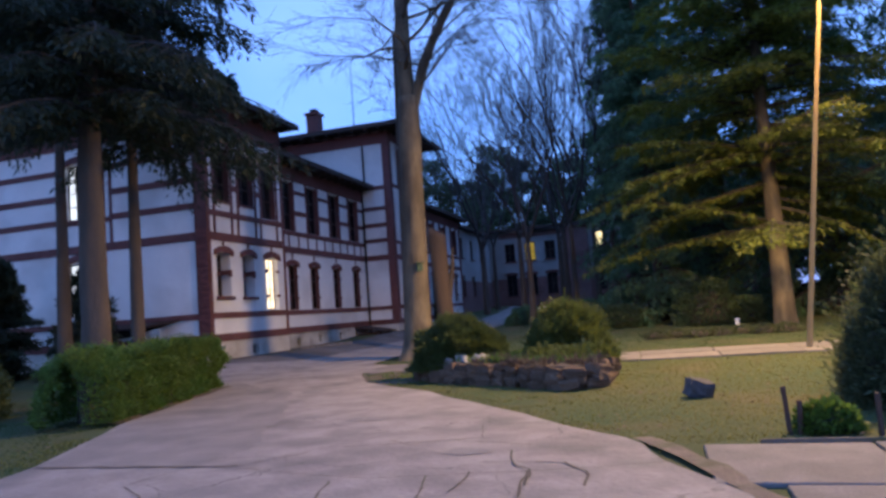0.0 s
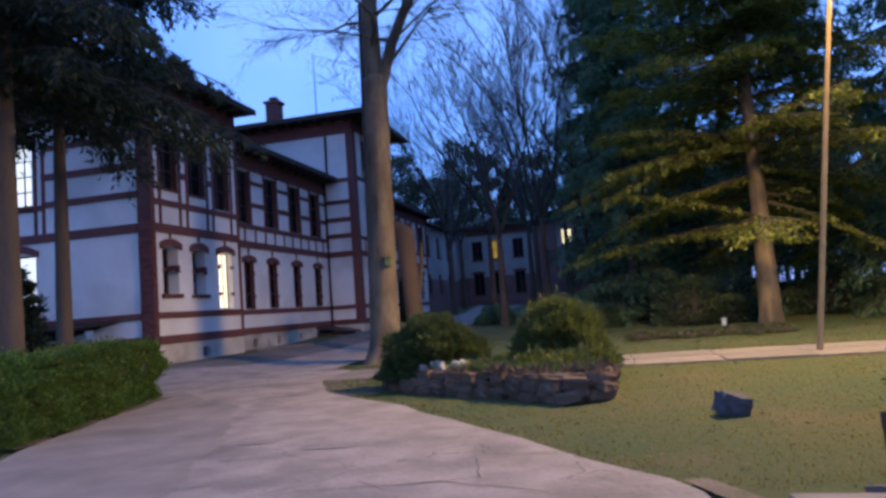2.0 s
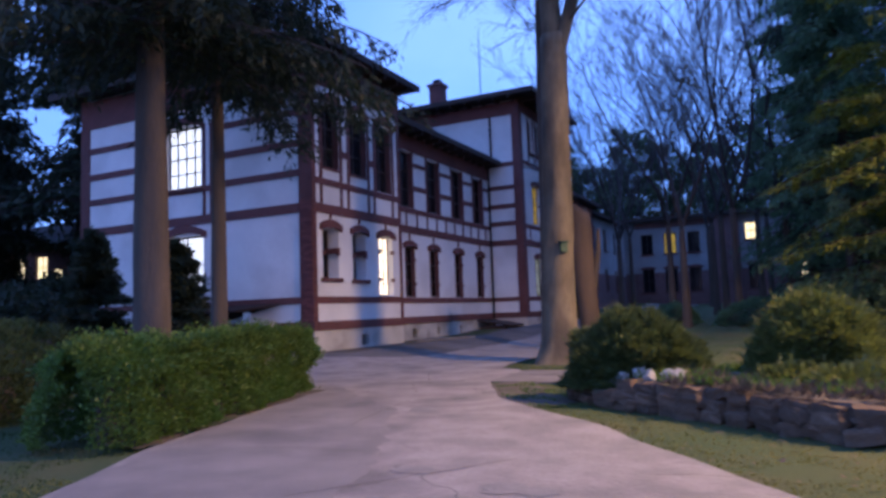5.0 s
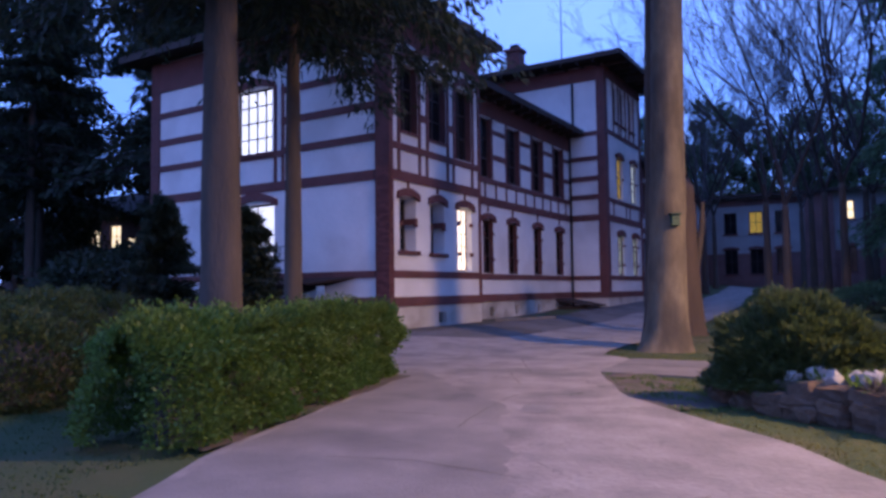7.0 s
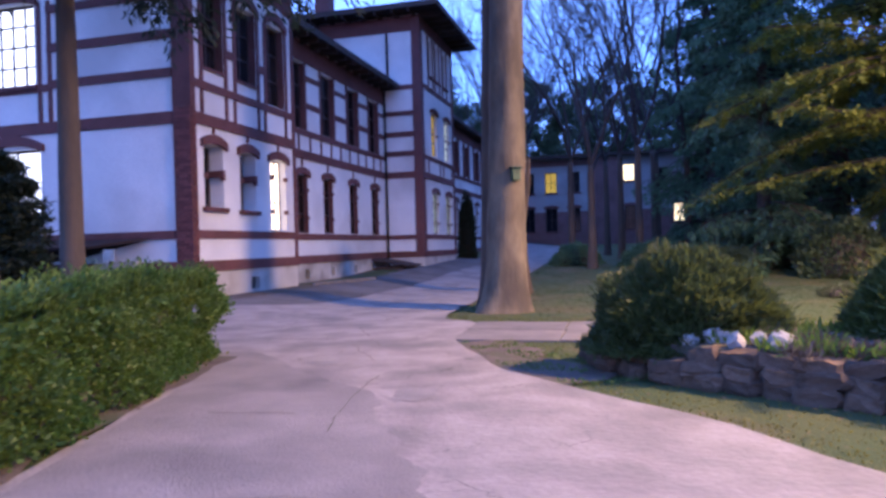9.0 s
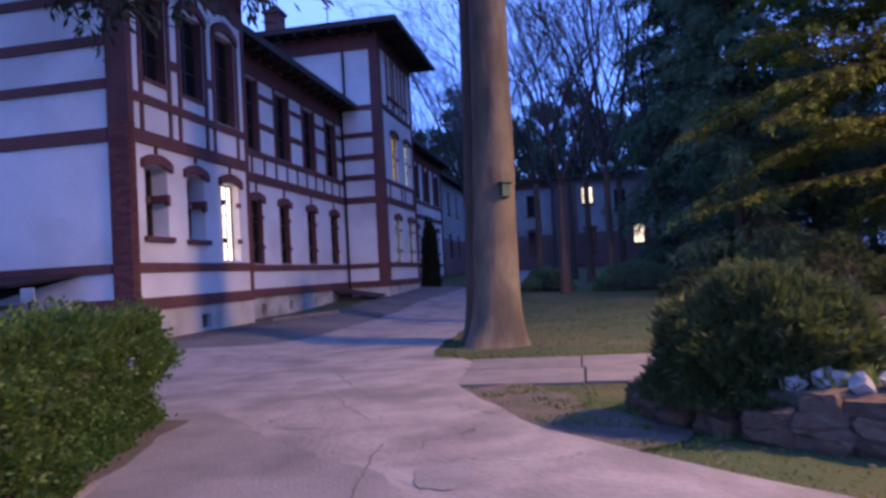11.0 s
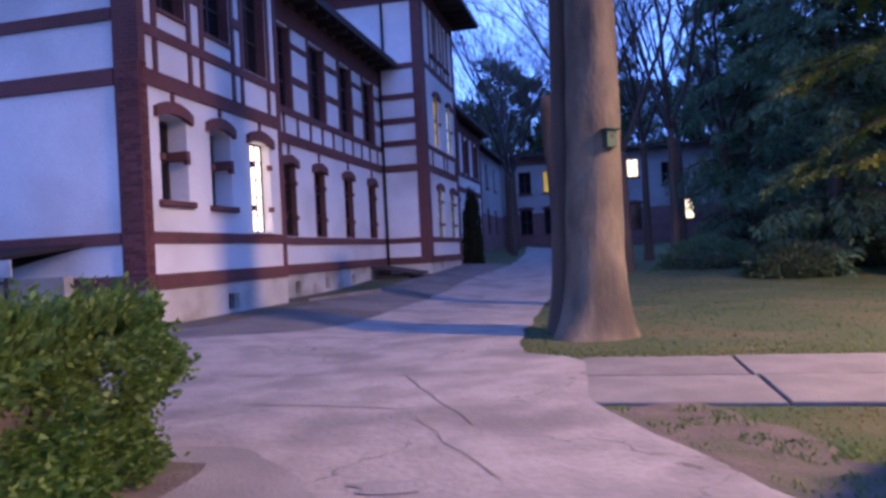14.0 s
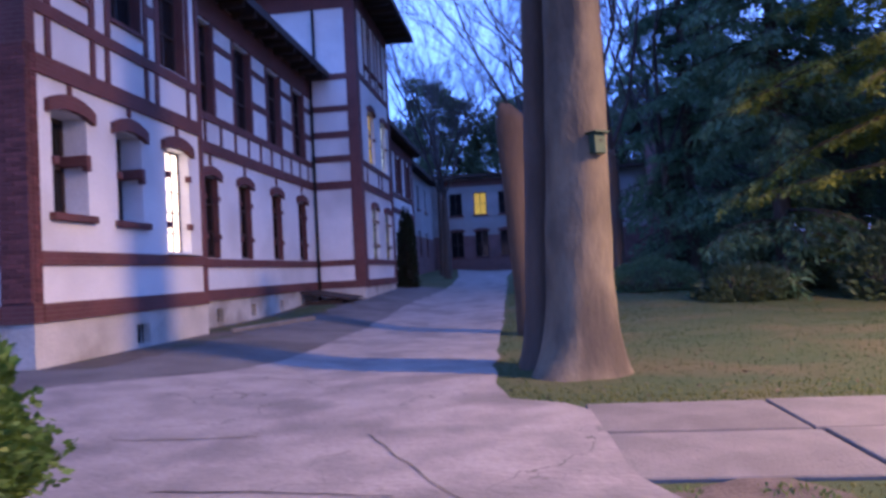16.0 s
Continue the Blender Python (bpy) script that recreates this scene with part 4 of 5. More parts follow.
def spruce(name, label, at, seed, height, radius, first, reach, leaf_mat, count, droop=0.5, leaf_len=0.30, leaf_w=0.05, bark=None, flat=0.0, group="", shape=1.0, lean=(0, 0), tier=0.55, whorl=(4, 6), rise=0.0):
    """A tree with whorled branches that carry sprays: real boughs, and needles along them."""
    rng, nrng = random.Random(seed), np.random.default_rng(seed)
    t = root(name, label, "tree", group, at=(at[0], at[1], ground_z(*at)))
    part("trunk", trunk_mesh(height * 0.93, radius, radius * 0.12, rng, 0.25, 18, 24, lean=lean), bark or BARK_DARK, t)
    boughs, pts, ways = [], [], []
    z = first
    while z < height:
        f = (z - first) / (height - first)
        L = reach * (1 - f) ** shape * rng.uniform(0.8, 1.1) + 0.3
        for k in range(rng.randint(*whorl)):
            a = rng.uniform(0, 2 * math.pi)
            l = L * rng.uniform(0.6, 1.1)
            p = Vector((lean[0] * z / height, lean[1] * z / height, z + rng.uniform(-0.3, 0.3)))
            d = Vector((math.cos(a), math.sin(a), 0.18 * f + 0.02 + rng.gauss(0, 1) * rise))
            r = 0.018 + 0.012 * l
            n = 5
            for j in range(n):
                q = p + d.normalized() * (l / n)
                boughs.append((p, r, q, r * 0.75))
                side = Vector((-d.y, d.x, 0)).normalized()
                for s in (-1, 1):
                    for m in range(2):
                        wl = l * 0.36 * (1 - j / n * 0.6) * rng.uniform(0.5, 1.1)
                        b0 = p.lerp(q, rng.random())
                        dd = (d * 0.6 + side * s + Vector((0, 0, -droop * 0.5))).normalized()
                        e = b0 + dd * wl
                        boughs.append((b0, r * 0.4, e, 0.004))
                        pts.append((b0, e, dd))
                pts.append((p, q, d))
                p, r = q, r * 0.75
                d = d + Vector((rng.gauss(0, 0.08), rng.gauss(0, 0.08), -droop * 0.16))
        z += tier * rng.uniform(0.7, 1.3)
    part("branchwork", mesh_from("branchwork", *tubes(boughs, 3)), TWIG, t)
    idx = nrng.integers(0, len(pts), count)
    a = np.array([tuple(p[0]) for p in pts])[idx]
    b = np.array([tuple(p[1]) for p in pts])[idx]
    w = np.array([tuple(p[2]) for p in pts])[idx]
    u = nrng.random((count, 1))
    pos = a + (b - a) * u + nrng.normal(scale=0.05, size=(count, 3)) - np.array([0, 0, 1]) * np.abs(nrng.normal(scale=0.22 * droop, size=(count, 1)))
    part("foliage", leaves(pos, leaf_len, leaf_w, nrng, w, droop * 0.6, flat), leaf_mat, t)
    return t


def shrub(name, label, at, seed, size, leaf_mat, count, leaf_len=0.07, leaf_w=0.02, lumps=9, group="", square=1.0, category="shrub", spiky=0.0, yaw=0.0):
    """A bush: stems, and leaves in lumps over an uneven rounded form. square over 1 gives a clipped shape."""
    rng, nrng = random.Random(seed), np.random.default_rng(seed)
    t = root(name, label, category, group, at=(at[0], at[1], at[2] if len(at) > 2 else ground_z(*at[:2])))
    sx, sy, sz = size
    stems = []
    for k in range(14):
        a = rng.uniform(0, 6.28)
        q = Vector((math.cos(a) * sx * 0.35, math.sin(a) * sy * 0.35, sz * rng.uniform(0.5, 0.8)))
        stems.append((Vector((rng.gauss(0, 0.1) * sx, rng.gauss(0, 0.1) * sy, -0.05)), 0.03, q, 0.01))
    part("branchwork", mesh_from("branchwork", *tubes(stems, 5)), TWIG, t)
    d = nrng.normal(size=(count, 3))
    d[:, 2] = np.abs(d[:, 2]) * 1.0 - 0.12
    n = (np.abs(d) ** (2 * square)).sum(1) ** (1 / (2 * square))
    d /= n[:, None]
    lump = np.array([1 + 0.24 * noise.noise((x * 2.3 + seed, y * 2.3, z * 2.3)) + 0.15 * noise.noise((x * 6, y * 6 + seed, z * 6)) for x, y, z in d])
    rad = lump * (1 - np.abs(nrng.normal(scale=0.10, size=count))) + spiky * np.abs(nrng.normal(size=count)) * (nrng.random(count) < 0.15)
    pos = d * rad[:, None] * np.array([sx, sy, sz])
    pos[:, 2] = np.maximum(pos[:, 2], 0.01)
    out = d / np.array([sx, sy, sz])
    part("foliage", leaves(pos, leaf_len, leaf_w, nrng, out / np.linalg.norm(out, axis=1)[:, None] + np.array([0, 0, 0.4])), leaf_mat, t)
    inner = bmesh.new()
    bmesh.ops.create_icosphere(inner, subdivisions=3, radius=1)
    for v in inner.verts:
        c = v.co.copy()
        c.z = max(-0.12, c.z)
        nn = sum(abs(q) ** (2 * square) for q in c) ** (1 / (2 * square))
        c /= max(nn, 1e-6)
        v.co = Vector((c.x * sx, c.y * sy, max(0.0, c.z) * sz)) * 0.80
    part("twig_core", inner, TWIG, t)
    t.rotation_euler = (0, 0, radians(yaw))
    return t


# ---- smaller builders ----
def block_stone(seed, material):
    """A roughly squared stone with worn edges, one unit across."""
    bm = bmesh.new()
    bmesh.ops.create_cube(bm, size=1)
    bmesh.ops.subdivide_edges(bm, edges=bm.edges[:], cuts=2, use_grid_fill=True)
    for v in bm.verts:
        c = v.co.copy()
        v.co = c.lerp(c.normalized() * 0.58, 0.30) + Vector([0.16 * noise.noise(c * 1.9 + Vector((seed * 5.3 + 11 * q, q, seed))) for q in range(3)])
    me = bpy.data.meshes.new("stone")
    bm.to_mesh(me)
    bm.free()
    me.materials.append(material)
    return me


def hedge(name, label, centre, half, height, leaf_mat, count, seed, leaf_len=0.06, leaf_w=0.016):
    """A clipped hedge that follows a line, with a rounded and uneven leafy face."""
    nrng, rng = np.random.default_rng(seed), random.Random(seed)
    t = root(name, label, "hedge")
    line = resample(centre, 0.3)
    lens = [math.dist(a, b) for a, b in zip(line, line[1:])]
    core_v, core_f, stems = [], [], []
    prof = [(-1, 0.0), (-1, 0.75), (-0.8, 0.95), (0, 1.0), (0.8, 0.95), (1, 0.75), (1, 0.0)]
    dirs = []
    for i, (x, y) in enumerate(line):
        a, b = line[max(0, i - 1)], line[min(len(line) - 1, i + 1)]
        d = Vector((b[0] - a[0], b[1] - a[1], 0)).normalized()
        dirs.append(d)
        end = min(i, len(line) - 1 - i)
        k = 0.80 * (0.15, 0.5, 0.8, 1.0)[min(end, 3)]
        for u, v in prof:
            core_v.append((x + d.y * u * half * k, y - d.x * u * half * k, ground_z(x, y) + v * height * (0.5, 0.7, 0.86)[min(end, 2)]))
        if i % 2 == 0:
            for _ in range(3):
                ox, oy = rng.gauss(0, 0.2), rng.gauss(0, 0.2)
                stems.append(((x + ox, y + oy, ground_z(x, y) - 0.05), 0.018, (x + ox * 1.8, y + oy * 1.8, ground_z(x, y) + height * 0.6), 0.008))
    m = len(prof)
    for i in range(len(line) - 1):
        for k in range(m - 1):
            core_f.append((i * m + k, i * m + k + 1, (i + 1) * m + k + 1, (i + 1) * m + k))
    core_f += [tuple(range(m)), tuple(range((len(line) - 1) * m, len(line) * m))]
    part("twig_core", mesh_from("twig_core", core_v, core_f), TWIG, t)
    tagged(part("branchwork", mesh_from("branchwork", *tubes(stems, 4)), TWIG, t), kind="stuff")
    # leaves on the skin: along the sides, over the top, round the two ends
    total = sum(lens)
    s = nrng.uniform(-half * 0.9, total + half * 0.9, count)
    acc = np.concatenate([[0], np.cumsum(lens)])
    xs = np.interp(s, acc, [p[0] for p in line])
    ys = np.interp(s, acc, [p[1] for p in line])
    dx = np.interp(s, acc, [d.x for d in dirs])
    dy = np.interp(s, acc, [d.y for d in dirs])
    over = np.where(s < 0, s, np.where(s > total, s - total, 0.0))
    reach = np.sqrt(np.clip(1 - (np.abs(over) / (half * 0.95)) ** 3, 0.02, 1))
    ang = nrng.uniform(0, 1, count) * (2 + 1.3)
    u = np.where(ang < 1, -1.0, np.where(ang > 2.3, 1.0, (ang - 1.0) / 1.3 * 2 - 1))
    v = np.where(ang < 1, ang, np.where(ang > 2.3, 3.3 - ang, 1.0))
    round_off = 1 - 0.13 * np.clip(np.abs(u), 0, 1) ** 6 * np.clip((v - 0.6) / 0.4, 0, 1) ** 2
    wob = np.array([0.20 * noise.noise((a * 1.1, b * 1.1, c * 1.6)) + 0.24 * noise.noise((a * 2.5, b * 2.5, c * 2.8)) + 0.09 * noise.noise((a * 6, b * 6, c * 6)) for a, b, c in zip(xs + dy * u * half, ys - dx * u * half, v * height)])
    inn = np.abs(nrng.normal(scale=0.07, size=count)) - 0.16 * nrng.random(count) * (nrng.random(count) < 0.10)
    w = (half * reach + wob - inn * (np.abs(u) > 0.98)) * round_off
    px = xs + dx * over + dy * u * w
    py = ys + dy * over - dx * u * w
    gz = np.array([ground_z(a, b) for a, b in zip(px, py)])
    pz = gz + 0.05 + v * (height - 0.05) * round_off * (0.8 + 0.2 * reach) + (wob - inn) * (v > 0.97)
    out = np.stack([dy * u, -dx * u, (v > 0.97) * 1.2 + 0.25], 1)
    part("foliage", leaves(np.stack([px, py, pz], 1), leaf_len, leaf_w, nrng, out), leaf_mat, t)
    return t


def build_planter():
    bed = root("stone_planter", "low curved planter of dark field stones with pale stones on top", "planter")
    base = [(-5.55, 18.2), (-5.3, 17.5), (-4.6, 16.75), (-3.6, 16.1), (-2.6, 15.45), (-1.98, 14.85), (-1.3, 14.4), (-0.92, 14.65), (-0.82, 15.6), (-0.8, 17.0), (-1.0, 18.4)]
    kinds = [block_stone(k, STONE) for k in range(8)]
    rng = random.Random(8)
    for course in range(3):
        line = resample(base, 0.36)
        for i, (x, y) in enumerate(line):
            if course == 2 and x < -4.4:
                continue
            a, b = line[max(0, i - 1)], line[min(len(line) - 1, i + 1)]
            s = part("stone", kinds[rng.randrange(8)], None, bed)
            s.location = (x + rng.gauss(0, 0.025) + 0.02 * course, y + 0.04 * course + rng.gauss(0, 0.025), 0.06 + course * 0.125 + rng.uniform(-0.02, 0.02))
            s.rotation_euler = (rng.gauss(0, 0.10), rng.gauss(0, 0.12), math.atan2(b[1] - a[1], b[0] - a[0]) + rng.gauss(0, 0.15))
            s.scale = (rng.uniform(0.32, 0.50), rng.uniform(0.28, 0.36), rng.uniform(0.16, 0.22))
    pale = [block_stone(k + 20, PALE_STONE) for k in range(4)]
    for i, (x, y) in enumerate(resample([(-4.35, 16.8), (-3.9, 16.5), (-3.4, 16.2)], 0.16)):
        s = part("pale_stone", pale[rng.randrange(4)], None, bed, "pale quartz stone")
        s.location = (x + rng.gauss(0, 0.07), y + 0.12 + rng.gauss(0, 0.10), 0.46 + rng.uniform(-0.02, 0.03))
        s.rotation_euler = (rng.gauss(0, 0.4), rng.gauss(0, 0.4), rng.uniform(0, 6))
        k = rng.uniform(0.11, 0.21)
        s.scale = (k, k * rng.uniform(0.7, 1), k * rng.uniform(0.7, 1.1))
    ring = base + [(-2.4, 19.3), (-4.4, 19.6)]
    cx, cy = sum(p[0] for p in ring) / len(ring), sum(p[1] for p in ring) / len(ring)
    verts, faces, n = [], [], len(ring)
    for k, z in ((1.0, 0.30), (0.94, 0.40), (0.6, 0.44), (0.25, 0.47)):
        verts += [(cx + (x - cx) * k, cy + (y - cy) * k, z if z > 0.35 else 0.0) for x, y in ring]
    for j in range(3):
        faces += [(j * n + k, j * n + (k + 1) % n, (j + 1) * n + (k + 1) % n, (j + 1) * n + k) for k in range(n)]
    faces.append(tuple(range(3 * n, 4 * n)))
    part("soil", mesh_from("soil", verts, faces), EARTH, bed, "dark planting soil")
    nrng = np.random.default_rng(5)
    pts = np.stack([nrng.uniform(-4.2, -0.9, 5000), nrng.uniform(15.0, 18.0, 5000), np.full(5000, 0.42)], 1)
    ok = [(0.25 < noise.noise((x * 1.3, y * 1.3, 4)) + 0.35) and y > 15.9 - (x + 3.2) * 0.55 for x, y, _ in pts]
    part("ground_cover", leaves(pts[np.array(ok)], 0.16, 0.022, nrng, np.tile((0, 0, 1.0), (sum(ok), 1))), HEDGE_LEAF, bed, "sparse green ground-cover plants")
    pts = np.stack([nrng.uniform(-3.6, -0.8, 6000), nrng.uniform(14.6, 17.2, 6000), np.full(6000, 0.42)], 1)
    ok = [y > 15.55 - (x + 3.2) * 0.62 and noise.noise((x * 1.7, y * 1.7, 8)) > -0.15 for x, y, _ in pts]
    part("dry_growth", leaves(pts[np.array(ok)], 0.17, 0.012, nrng, np.tile((0, -0.3, 0.7), (sum(ok), 1))), DRY, bed, "withered brown growth spilling over the stones")


def build_paving():
    path = tagged(root("pavement", "", ""), "concrete slab path crossing the lawn", "pavement", kind="structure")
    rng = random.Random(4)

    def slab(x0, x1, y0, y1, owner, lift=0.012):
        g = 0.013
        a, b = (x1 - x0) / 2 - g, (y1 - y0) / 2 - g
        s = part("slab", boxes((-a, a, -b, b, -0.08, lift), bevel=0.012), SLAB, owner)
        cx, cy = (x0 + x1) / 2, (y0 + y1) / 2
        s.location = (cx, cy, ground_z(cx, cy) + rng.uniform(-0.006, 0.006))
        s.rotation_euler = (radians(rng.gauss(0, 0.15)), radians(rng.gauss(0, 0.15)), 0)
        return s
    x = -8.1
    while x < 16:
        w = rng.uniform(1.85, 2.1)
        slab(x, x + w, 19.95, 21.35, path)
        slab(x - 0.05, x + w - 0.05, 21.38, 22.75, path)
        x += w
    side = tagged(root("pavement", "", ""), "concrete slab pavement leading off the drive", "pavement", kind="structure")
    for row, (x0, y0, y1) in enumerate(((0.62, 7.5, 9.15), (1.15, 5.85, 7.48), (1.75, 4.2, 5.83))):
        for k in range(6):
            slab(x0 + k * 1.6, x0 + 1.6 + k * 1.6, y0, y1, side)
    e = resample([(-0.1, 9.55), (0.38, 8.5), (0.80, 7.3), (1.35, 6.0), (1.9, 4.5)], 0.2)
    f2 = [(x + 0.22 + 0.08 * noise.noise((x * 3, y * 3, 1)), y + 0.05) for x, y in e]
    tagged(part("earth_verge", sheet("earth_verge", e, f2, 0.016, 2), SANDY), "earth-filled strip between drive and pavement", "ground", kind="structure")
    # joints and cracks of the drive
    lines = [([(-7.4, 8.32), (-5.6, 8.28), (-4.45, 8.3)], 0.05), ([(-4.45, 8.3), (-3.9, 9.0)], 0.025), ([(-2.95, 7.6), (-2.6, 6.4), (-2.3, 5.2)], 0.022), ([(-2.0, 7.8), (-1.8, 6.8), (-1.75, 5.4)], 0.022),
             ([(-1.05, 8.0), (-0.95, 6.9), (-1.0, 5.2)], 0.026), ([(-4.45, 8.2), (-2.6, 7.7), (-0.8, 8.0), (0.3, 8.3)], 0.012), ([(-3.6, 9.3), (-2.2, 9.6), (-1.2, 9.2)], 0.016), ([(-5.2, 7.4), (-4.2, 6.6), (-3.0, 6.3)], 0.02),
             ([(-9.6, 19.4), (-9.1, 18.5), (-8.5, 17.6)], 0.011), ([(-11.6, 19.8), (-10.6, 19.75), (-9.7, 19.6)], 0.03), ([(-7.6, 14.0), (-7.9, 15.2), (-8.1, 16.6)], 0.014), ([(-13.2, 25.2), (-11.8, 25.0), (-9.3, 25.1)], 0.018),
             ([(-6.0, 10.6), (-5.2, 11.7), (-4.6, 12.6)], 0.015), ([(-8.0, 12.2), (-7.2, 12.5), (-6.1, 12.4)], 0.014), ([(-9.1, 14.5), (-8.2, 14.6)], 0.02), ([(-7.2, 9.9), (-6.3, 10.3), (-5.1, 10.3)], 0.012),
             ([(-13.4, 31.0), (-11.4, 30.9), (-9.5, 31.0)], 0.02)]
    slabs = [([(-3.35, 12.3), (-2.4, 12.45)], 0.03), ([(-2.0, 10.5), (-1.2, 10.8)], 0.03), ([(-2.5, 9.55), (-1.9, 9.72)], 0.03), ([(-1.6, 8.36), (-0.7, 8.33)], 0.035), ([(-2.15, 10.65), (-1.9, 9.72)], 0.025),
             ([(-1.4, 8.95), (-1.22, 8.2), (-1.03, 8.05), (-0.95, 7.4)], 0.05), ([(-0.73, 8.33), (-0.48, 7.95), (-0.43, 7.4)], 0.07), ([(-1.6, 7.95), (-1.6, 7.2)], 0.04), ([(-5.25, 7.5), (-5.1, 8.1)], 0.035), ([(-3.1, 9.66), (-2.7, 9.3)], 0.03),
             ([(-3.95, 10.1), (-3.4, 10.25)], 0.025), ([(-12.9, 21.4), (-11.4, 21.5)], 0.06), ([(-10.3, 21.5), (-9.6, 20.2), (-8.95, 19.0)], 0.03)]
    lines += [(pts, w * 0.5) for pts, w in slabs]
    for pts, w in lines:
        tagged(part("joint", crack(pts, w * 0.55), CRACK), "dark earth-filled joint in the drive", "joint", kind="structure")
    patches = [(-5.35, 11.8, 0.26, 0.13), (-5.15, 10.75, 0.14, 0.08), (-9.2, 17.4, 0.3, 0.12), (-4.2, 11.4, 0.32, 0.2), (-4.9, 9.6, 0.2, 0.1), (-1.9, 8.9, 0.3, 0.14), (-7.3, 15.6, 0.25, 0.35)]
    for i, (x, y, a, b) in enumerate(patches):
        v = [(x, y, ground_z(x, y) + 0.022)]
        for k in range(22):
            q = 2 * math.pi * k / 22
            r = 1 + 0.55 * noise.noise((math.cos(q) * 1.6, math.sin(q) * 1.6, i * 3.0))
            px, py = x + a * r * math.cos(q), y + b * r * math.sin(q)
            v.append((px, py, ground_z(px, py) + 0.021))
        tagged(part("worn_patch", mesh_from("worn_patch", v, [(0, 1 + k, 1 + (k + 1) % 22) for k in range(22)]), PATCH), "worn hollow in the concrete", "patch", kind="structure")


def on_grass(x, y):
    if at_y(ROAD_L, y) - 0.1 < x < at_y(ROAD_R, y) + 0.05 and -12 < y < 78:
        return False
    if 19.85 < y < 22.85 and x > -8.8:
        return False
    if y > 3.0 and y < 9.35 and x > 0.2:
        return False
    if x < -11 and y > 18.2:
        return x < -17.5 and y < 24.0
    if noise.noise((x * 0.5, y * 0.5, 9)) > 0.42:
        return False
    return True


def build_grass():
    nrng, rng = np.random.default_rng(77), random.Random(77)
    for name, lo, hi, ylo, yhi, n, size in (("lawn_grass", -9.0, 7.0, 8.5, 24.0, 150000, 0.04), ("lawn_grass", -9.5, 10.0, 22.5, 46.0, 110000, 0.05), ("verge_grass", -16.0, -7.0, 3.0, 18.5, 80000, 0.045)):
        x, y = nrng.uniform(lo, hi, n), nrng.uniform(ylo, yhi, n)
        edge = 0.45
        keep = np.array([on_grass(a, b) and (rng.random() < 0.45 or not (on_grass(a + edge, b) and on_grass(a - edge, b) and on_grass(a, b + edge) and on_grass(a, b - edge))) for a, b in zip(x, y)])
        x, y = x[keep], y[keep]
        z = np.array([ground_z(a, b) for a, b in zip(x, y)]) - 0.03
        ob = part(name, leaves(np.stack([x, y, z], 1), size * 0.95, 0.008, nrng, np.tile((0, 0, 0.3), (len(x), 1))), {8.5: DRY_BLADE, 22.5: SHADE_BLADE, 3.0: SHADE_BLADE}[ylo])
        tagged(ob, "short patchy lawn grass", "grass", kind="stuff")


def build_tufts():
    """Loose grass tufts and dead leaves on the trodden earth by the drive."""
    nrng = np.random.default_rng(31)
    x, y = nrng.uniform(-8.2, -4.6, 9000), nrng.uniform(16.4, 20.2, 9000)
    keep = np.array([at_y(ROAD_R, b) + 0.1 < a < at_y(ROAD_R, b) + 1.5 and noise.noise((a * 1.8, b * 1.8, 3)) > 0.02 and b < 19.8 for a, b in zip(x, y)])
    x, y = x[keep], y[keep]
    tagged(part("grass_tufts", leaves(np.stack([x, y, np.full(len(x), -0.005)], 1), 0.055, 0.009, nrng, np.tile((0, 0, 0.5), (len(x), 1))), BLADE), "thin grass tufts on trodden earth", "grass", kind="stuff")
    x, y = nrng.uniform(-9.0, 6.5, 2600), nrng.uniform(8.5, 28.0, 2600)
    keep = np.array([on_grass(a, b) for a, b in zip(x, y)])
    x, y = x[keep], y[keep]
    z = np.array([ground_z(a, b) for a, b in zip(x, y)]) + 0.012
    tagged(part("fallen_leaves", leaves(np.stack([x, y, z], 1), 0.06, 0.022, nrng, None, 0.0, 0.92), DRY), "dry fallen leaves scattered on the lawn", "leaves", kind="stuff")


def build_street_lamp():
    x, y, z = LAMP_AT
    lamp = root("street_lamp", "tall slender street lamp, its leaning ochre post added along a lens flare", "street lamp")
    # added post: its lean and place follow a lens flare streak
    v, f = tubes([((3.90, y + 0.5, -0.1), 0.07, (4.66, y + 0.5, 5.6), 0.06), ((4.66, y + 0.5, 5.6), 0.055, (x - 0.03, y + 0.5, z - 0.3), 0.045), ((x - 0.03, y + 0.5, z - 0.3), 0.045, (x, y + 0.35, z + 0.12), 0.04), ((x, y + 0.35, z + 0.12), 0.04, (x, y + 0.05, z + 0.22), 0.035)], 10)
    part("pole", smooth_mesh(v, f, "pole"), FLARE_OCHRE, lamp)
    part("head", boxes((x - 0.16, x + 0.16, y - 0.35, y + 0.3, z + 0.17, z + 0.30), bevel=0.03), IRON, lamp)


